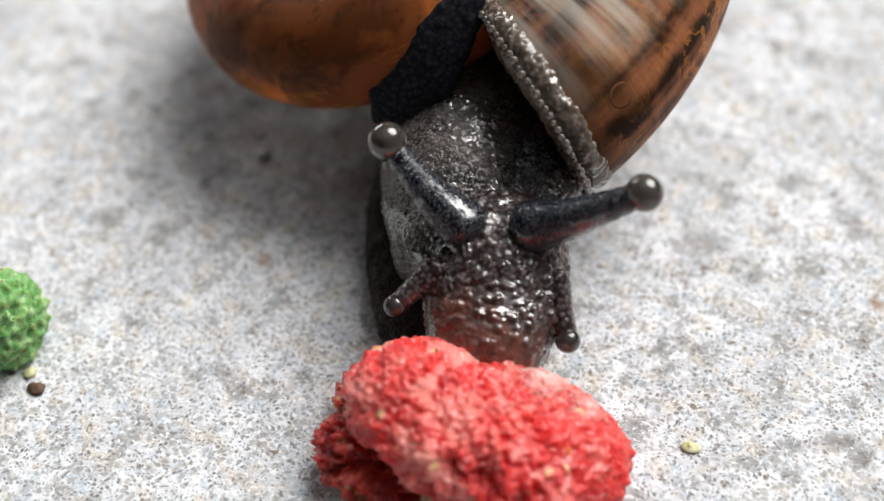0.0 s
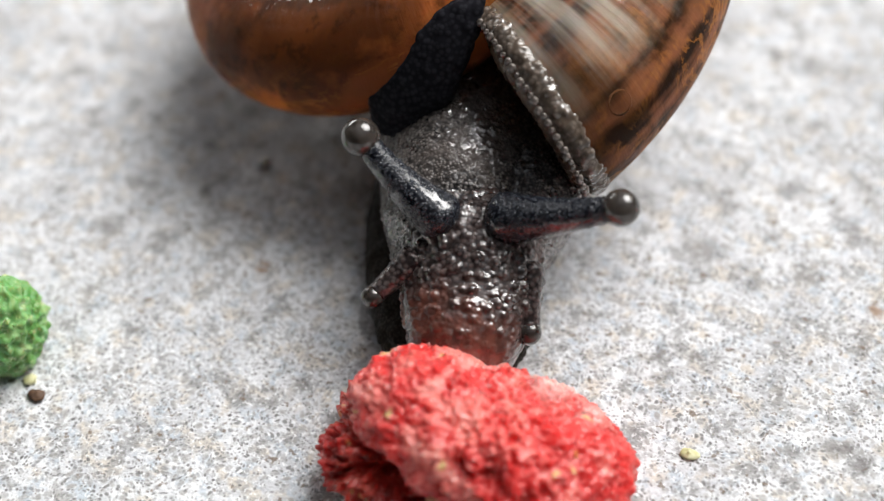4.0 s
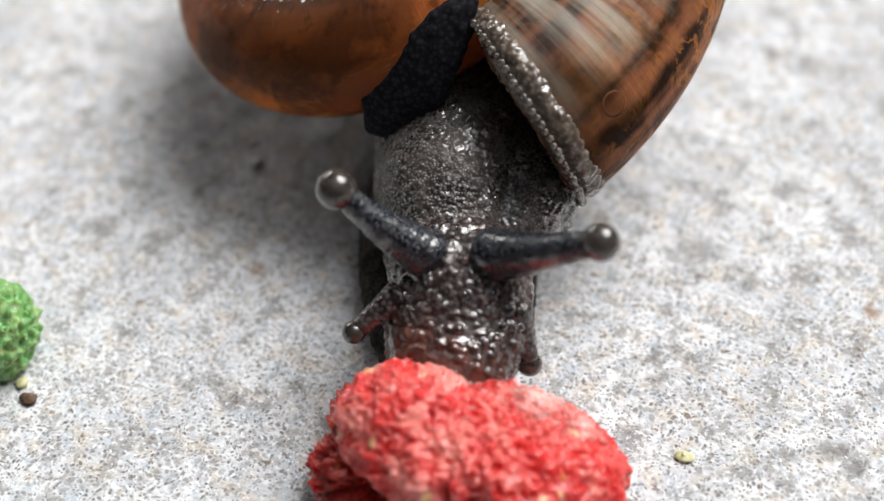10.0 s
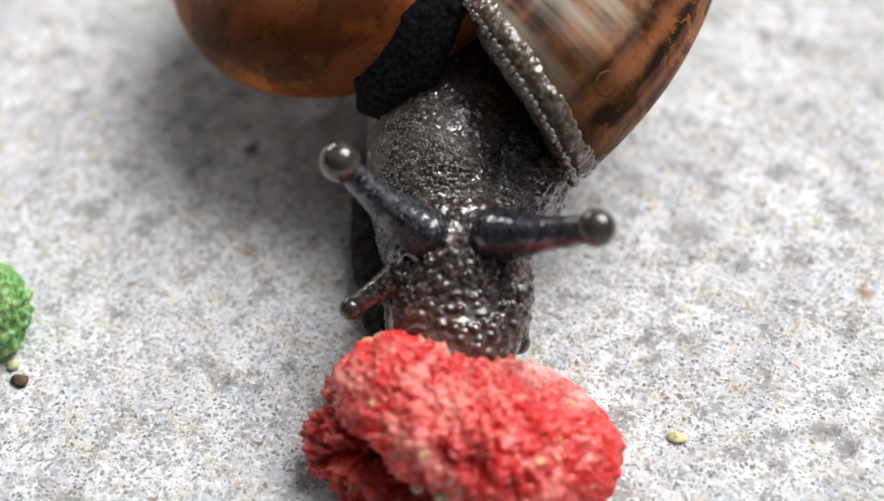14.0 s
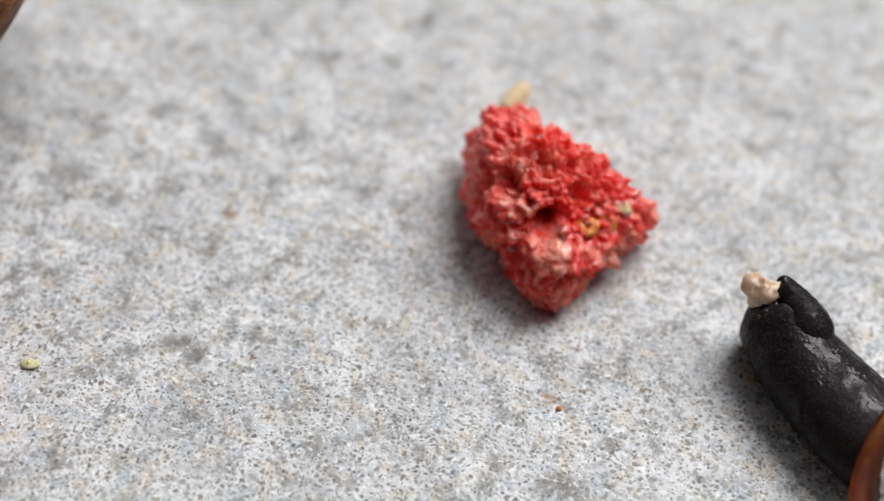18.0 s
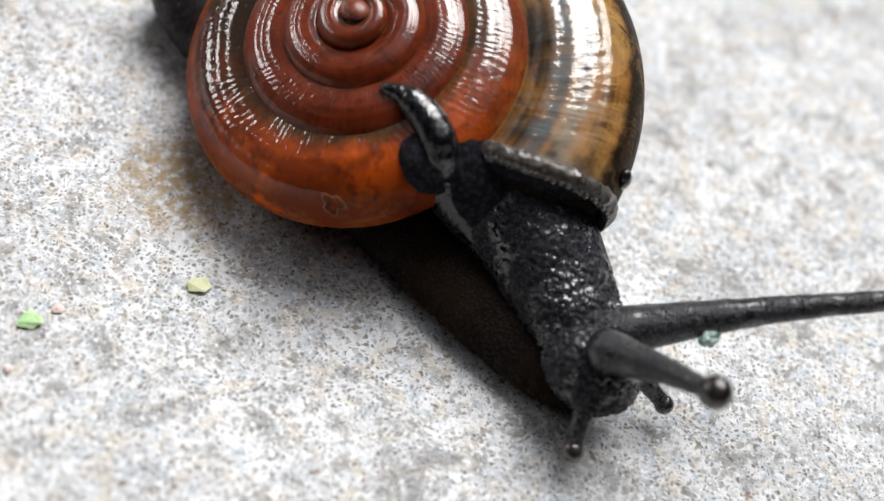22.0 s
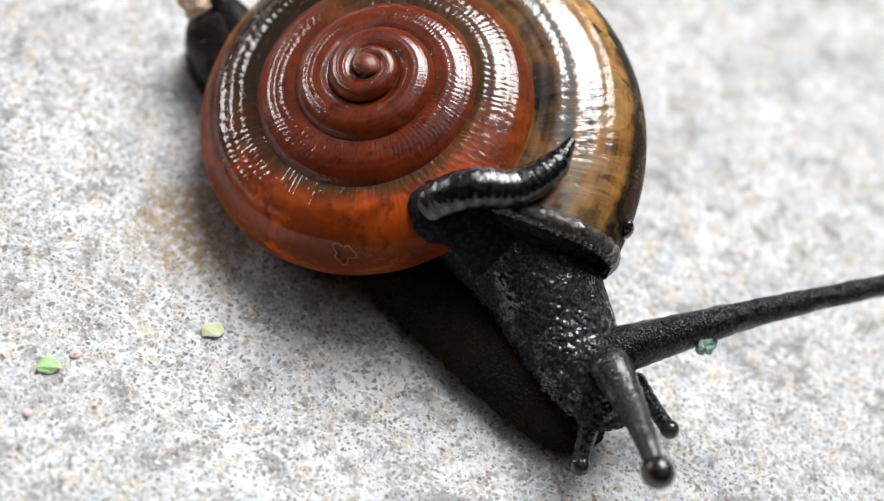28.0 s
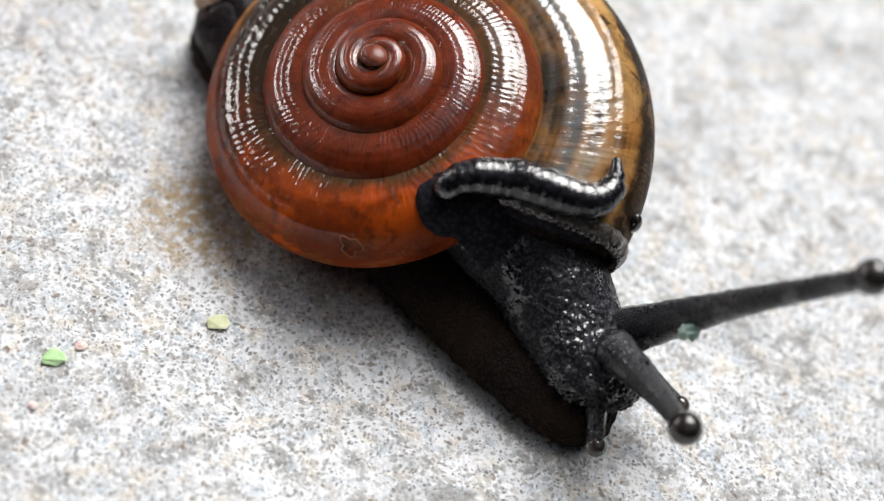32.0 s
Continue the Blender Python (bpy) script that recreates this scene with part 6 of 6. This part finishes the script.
LOBE_8 = [
    (0, 8.999, -2.203, 1.02, 8.949, -2.174, 1.102),
    (20.7, 8.999, -2.203, 1.02, 8.949, -2.174, 1.102),
    (21.5, 8.973, -2.086, 1.158, 8.932, -2.02, 1.222),
    (22, 9.139, -2.257, 0.841, 9.093, -2.231, 0.925),
    (22.5, 9.082, -2.235, 0.925, 9.047, -2.21, 1.015),
    (23, 9.054, -2.225, 1.281, 9.114, -2.167, 1.337),
    (23.5, 8.957, -2.233, 1.228, 9.011, -2.195, 1.302),
    (24, 8.888, -2.263, 1.181, 8.926, -2.225, 1.265),
    (24.5, 9.08, -2.183, 1.316, 9.178, -2.163, 1.325),
    (25, 9.139, -2.176, 1.32, 9.236, -2.153, 1.327),
    (25.5, 8.848, -2.259, 1.116, 8.889, -2.238, 1.204),
    (27.5, 9.149, -2.217, 1.305, 9.248, -2.23, 1.3),
    (28, 9.076, -2.188, 1.265, 9.166, -2.186, 1.309),
    (28.5, 9.11, -2.196, 1.281, 9.204, -2.196, 1.315),
    (29, 9.339, -2.259, 1.316, 9.437, -2.286, 1.314),
    (29.5, 9.036, -2.174, 1.303, 9.132, -2.173, 1.325),
    (30, 9.18, -2.164, 1.33, 9.277, -2.182, 1.345),
    (30.5, 9.331, -2.157, 1.258, 9.408, -2.167, 1.294),
    (31, 9.482, -2.226, 1.312, 9.567, -2.276, 1.324),
    (31.5, 9.265, -2.154, 1.293, 9.356, -2.135, 1.265),
    (32, 9.414, -2.137, 1.301, 9.497, -2.187, 1.327),
]
LOBE_9 = [
    (0, 9.051, -2.229, 0.938, 8.999, -2.203, 1.02),
    (20.7, 9.051, -2.229, 0.938, 8.999, -2.203, 1.02),
    (21.5, 9.009, -2.137, 1.08, 8.973, -2.086, 1.158),
    (22, 9.194, -2.29, 0.763, 9.139, -2.257, 0.841),
    (22.5, 9.132, -2.259, 0.841, 9.082, -2.235, 0.925),
    (23, 9.003, -2.268, 1.207, 9.054, -2.225, 1.281),
    (23.5, 8.911, -2.258, 1.143, 8.957, -2.233, 1.228),
    (24, 8.876, -2.291, 1.086, 8.888, -2.263, 1.181),
    (24.5, 8.988, -2.2, 1.285, 9.08, -2.183, 1.316),
    (25, 9.041, -2.191, 1.309, 9.139, -2.176, 1.32),
    (25.5, 8.879, -2.251, 1.032, 8.848, -2.259, 1.116),
    (27.5, 9.052, -2.205, 1.286, 9.149, -2.217, 1.305),
    (28, 8.993, -2.191, 1.209, 9.076, -2.188, 1.265),
    (28.5, 9.023, -2.198, 1.232, 9.11, -2.196, 1.281),
    (29, 9.242, -2.226, 1.317, 9.339, -2.259, 1.316),
    (29.5, 8.957, -2.175, 1.242, 9.036, -2.174, 1.303),
    (30, 9.086, -2.156, 1.295, 9.18, -2.164, 1.33),
    (30.5, 9.237, -2.166, 1.288, 9.331, -2.157, 1.258),
    (31, 9.401, -2.17, 1.29, 9.482, -2.226, 1.312),
    (31.5, 9.166, -2.154, 1.307, 9.265, -2.154, 1.293),
    (32, 9.328, -2.133, 1.287, 9.414, -2.137, 1.301),
]
LOBE_10 = [
    (0, 9.108, -2.253, 0.86, 9.051, -2.229, 0.938),
    (20.7, 9.108, -2.253, 0.86, 9.051, -2.229, 0.938),
    (21.5, 9.045, -2.182, 0.998, 9.009, -2.137, 1.08),
    (22, 9.258, -2.331, 0.698, 9.194, -2.29, 0.763),
    (22.5, 9.189, -2.29, 0.765, 9.132, -2.259, 0.841),
    (23, 8.955, -2.303, 1.127, 9.003, -2.268, 1.207),
    (23.5, 8.913, -2.259, 1.049, 8.911, -2.258, 1.143),
    (24, 8.928, -2.266, 1.014, 8.876, -2.291, 1.086),
    (24.5, 8.915, -2.21, 1.219, 8.988, -2.2, 1.285),
    (25, 8.951, -2.207, 1.27, 9.041, -2.191, 1.309),
    (25.5, 8.964, -2.215, 0.996, 8.879, -2.251, 1.032),
    (27.5, 8.969, -2.198, 1.232, 9.052, -2.205, 1.286),
    (28, 8.932, -2.193, 1.132, 8.993, -2.191, 1.209),
    (28.5, 8.946, -2.2, 1.169, 9.023, -2.198, 1.232),
    (29, 9.145, -2.2, 1.303, 9.242, -2.226, 1.317),
    (29.5, 8.907, -2.178, 1.157, 8.957, -2.175, 1.242),
    (30, 8.998, -2.154, 1.249, 9.086, -2.156, 1.295),
    (30.5, 9.138, -2.164, 1.301, 9.237, -2.166, 1.288),
    (31, 9.325, -2.156, 1.262, 9.401, -2.17, 1.29),
    (31.5, 9.066, -2.152, 1.305, 9.166, -2.154, 1.307),
    (32, 9.231, -2.14, 1.31, 9.328, -2.133, 1.287),
]
LOBE_11 = [
    (0, 9.167, -2.278, 0.782, 9.108, -2.253, 0.86),
    (20.7, 9.167, -2.278, 0.782, 9.108, -2.253, 0.86),
    (21.5, 9.09, -2.218, 0.916, 9.045, -2.182, 0.998),
    (22, 9.323, -2.373, 0.635, 9.258, -2.331, 0.698),
    (22.5, 9.254, -2.33, 0.7, 9.189, -2.29, 0.765),
    (23, 8.926, -2.32, 1.035, 8.955, -2.303, 1.127),
    (23.5, 8.987, -2.216, 1.0, 8.913, -2.259, 1.049),
    (24, 9.007, -2.213, 0.983, 8.928, -2.266, 1.014),
    (24.5, 8.871, -2.213, 1.13, 8.915, -2.21, 1.219),
    (25, 8.886, -2.219, 1.196, 8.951, -2.207, 1.27),
    (25.5, 9.055, -2.191, 0.963, 8.964, -2.215, 0.996),
    (27.5, 8.911, -2.192, 1.152, 8.969, -2.198, 1.232),
    (28, 8.973, -2.186, 1.046, 8.932, -2.193, 1.132),
    (28.5, 8.935, -2.195, 1.079, 8.946, -2.2, 1.169),
    (29, 9.052, -2.192, 1.262, 9.145, -2.2, 1.303),
    (29.5, 8.943, -2.178, 1.068, 8.907, -2.178, 1.157),
    (30, 8.919, -2.155, 1.188, 8.998, -2.154, 1.249),
    (30.5, 9.039, -2.164, 1.294, 9.138, -2.164, 1.301),
    (31, 9.23, -2.166, 1.289, 9.325, -2.156, 1.262),
    (31.5, 8.974, -2.168, 1.274, 9.066, -2.152, 1.305),
    (32, 9.131, -2.145, 1.313, 9.231, -2.14, 1.31),
]
LOBE_12 = [
    (0, 9.233, -2.318, 0.719, 9.167, -2.278, 0.782),
    (20.7, 9.233, -2.318, 0.719, 9.167, -2.278, 0.782),
    (21.5, 9.138, -2.252, 0.834, 9.09, -2.218, 0.916),
    (22, 9.39, -2.433, 0.591, 9.323, -2.373, 0.635),
    (22.5, 9.32, -2.371, 0.637, 9.254, -2.33, 0.7),
    (23, 8.981, -2.255, 0.99, 8.926, -2.32, 1.035),
    (23.5, 9.072, -2.19, 0.955, 8.987, -2.216, 1.0),
    (24, 9.093, -2.191, 0.942, 9.007, -2.213, 0.983),
    (24.5, 8.92, -2.202, 1.049, 8.871, -2.213, 1.13),
    (25, 8.861, -2.223, 1.102, 8.886, -2.219, 1.196),
    (25.5, 9.14, -2.206, 0.914, 9.055, -2.191, 0.963),
    (27.5, 8.946, -2.185, 1.064, 8.911, -2.192, 1.152),
    (28, 9.047, -2.184, 0.979, 8.973, -2.186, 1.046),
    (28.5, 9.005, -2.185, 1.01, 8.935, -2.195, 1.079),
    (29, 8.966, -2.193, 1.206, 9.052, -2.192, 1.262),
    (29.5, 9.017, -2.179, 1.001, 8.943, -2.178, 1.068),
    (30, 8.915, -2.161, 1.098, 8.919, -2.155, 1.188),
    (30.5, 8.955, -2.182, 1.246, 9.039, -2.164, 1.294),
    (31, 9.131, -2.166, 1.298, 9.23, -2.166, 1.289),
    (31.5, 8.916, -2.195, 1.198, 8.974, -2.168, 1.274),
    (32, 9.034, -2.159, 1.297, 9.131, -2.145, 1.313),
]
LOBE_13 = [
    (0, 9.3, -2.358, 0.655, 9.233, -2.318, 0.719),
    (20.7, 9.3, -2.358, 0.655, 9.233, -2.318, 0.719),
    (21.5, 9.195, -2.289, 0.761, 9.138, -2.252, 0.834),
    (22, 9.458, -2.493, 0.548, 9.39, -2.433, 0.591),
    (22.5, 9.387, -2.431, 0.593, 9.32, -2.371, 0.637),
    (23, 9.056, -2.196, 0.963, 8.981, -2.255, 0.99),
    (23.5, 9.152, -2.214, 0.902, 9.072, -2.19, 0.955),
    (24, 9.173, -2.223, 0.891, 9.093, -2.191, 0.942),
    (24.5, 9.004, -2.189, 0.997, 8.92, -2.202, 1.049),
    (25, 8.928, -2.206, 1.033, 8.861, -2.223, 1.102),
    (25.5, 9.215, -2.249, 0.863, 9.14, -2.206, 0.914),
    (27.5, 9.021, -2.182, 0.998, 8.946, -2.185, 1.064),
    (28, 9.122, -2.206, 0.917, 9.047, -2.184, 0.979),
    (28.5, 9.083, -2.191, 0.947, 9.005, -2.185, 1.01),
    (29, 8.905, -2.196, 1.127, 8.966, -2.193, 1.206),
    (29.5, 9.094, -2.194, 0.939, 9.017, -2.179, 1.001),
    (30, 8.985, -2.17, 1.027, 8.915, -2.161, 1.098),
    (30.5, 8.901, -2.21, 1.167, 8.955, -2.182, 1.246),
    (31, 9.031, -2.169, 1.289, 9.131, -2.166, 1.298),
    (31.5, 8.866, -2.213, 1.113, 8.916, -2.195, 1.198),
    (32, 8.953, -2.188, 1.248, 9.034, -2.159, 1.297),
]



TAIL_B = [(0, -0.10, 0.19), (18, -0.10, 0.19), (18.5, -0.05, 0.07), (19, 0, 0), (19.5, 0.03, -0.04), (20, 0.08, -0.10), (20.5, 0.12, -0.10), (21, 0.16, -0.14), (21.5, 0.23, -0.2), (22, 0.25, -0.2),
          (25, 0.34, -0.2), (32, 0.44, -0.2)]


# the second snail draws itself up a little while the camera comes near: x and y in cm
SHIFT_B = [(0, 0.075, -0.13), (18.5, 0.075, -0.13), (19, 0.07, -0.125), (19.5, 0.058, -0.108), (20, 0.045, -0.09), (20.5, 0.022, -0.062), (21, 0.0, -0.035), (21.5, 0.0, -0.015), (22, 0.0, 0.0), (32, 0.0, 0.0)]


def drawn(t):
    """How far the second snail still has to go, at the time t."""
    times, xs, ys = zip(*SHIFT_B)
    return np.interp(t, times, xs), np.interp(t, times, ys)


def aim(base, tip, home):
    """The pose, in the thing's space, that lays +z from base to tip."""
    b, d = (Vector(base) - Vector(home)) * CM, Vector(tip) - Vector(base)
    return Matrix.Translation(b) @ d.to_track_quat("Z", "Y").to_matrix().to_4x4()


def motions():
    for ob, rows in ((eye_left_a, EYE_LEFT_A), (eye_right_a, EYE_RIGHT_A), (feeler_left_a, FEELER_LEFT_A), (feeler_right_a, FEELER_RIGHT_A)):
        walk(ob, [(r[0], aim(r[1:4], r[4:7], BASE_A)) for r in rows])
    for ob in (head_a, snout_a):
        walk(ob, [(t, Matrix.Translation((Vector(HEAD_AT - BASE_A) + Vector((x, y, z))) * CM)) for t, x, y, z in HEAD_A])
    walk(food_a, [(t, Matrix.Translation((Vector(FOOD_A_AT) + Vector((x, y, 0))) * CM) @ Matrix.Rotation(radians(tilt), 4, "X")) for t, x, y, tilt in FOOD_A])
    for ob, rows in ((eye_front_b, EYE_FRONT_B), (eye_right_b, EYE_RIGHT_B), (feeler_left_b, FEELER_LEFT_B), (feeler_right_b, FEELER_RIGHT_B)):
        walk(ob, [(r[0], aim(r[1:4], r[4:7], BASE_B)) for r in rows])
    walk(snail_b, [(t, Matrix.Translation(Vector((BASE_B[0] + x, BASE_B[1] + y, 0)) * CM)) for t, x, y in SHIFT_B])
    tail_rows = [(t, x - drawn(t)[0], y - drawn(t)[1]) for t, x, y in TAIL_B]
    for ob in (tail_b, tail_horn):
        walk(ob, [(t, Matrix.Translation((Vector(TAIL_AT - BASE_B) + Vector((x, y, 0))) * CM)) for t, x, y in tail_rows])
    walk(tail_crumb, [(t, Matrix.Translation((Vector(TAIL_AT - BASE_B) + Vector((x - 0.22, y + 0.10, 0.20))) * CM)) for t, x, y in tail_rows])
    walk(head_b, [(t, Matrix.Translation((Vector(HEADB_AT - BASE_B) + Vector((x, y, z))) * CM)) for t, x, y, z in HEAD_B])
    for ob, rows in zip(lobe_b, (LOBE_0, LOBE_1, LOBE_2, LOBE_3, LOBE_4, LOBE_5, LOBE_6, LOBE_7, LOBE_8, LOBE_9, LOBE_10, LOBE_11, LOBE_12, LOBE_13)):
        walk(ob, [(r[0], aim(r[1:4], r[4:7], BASE_B)) for r in rows])


motions()
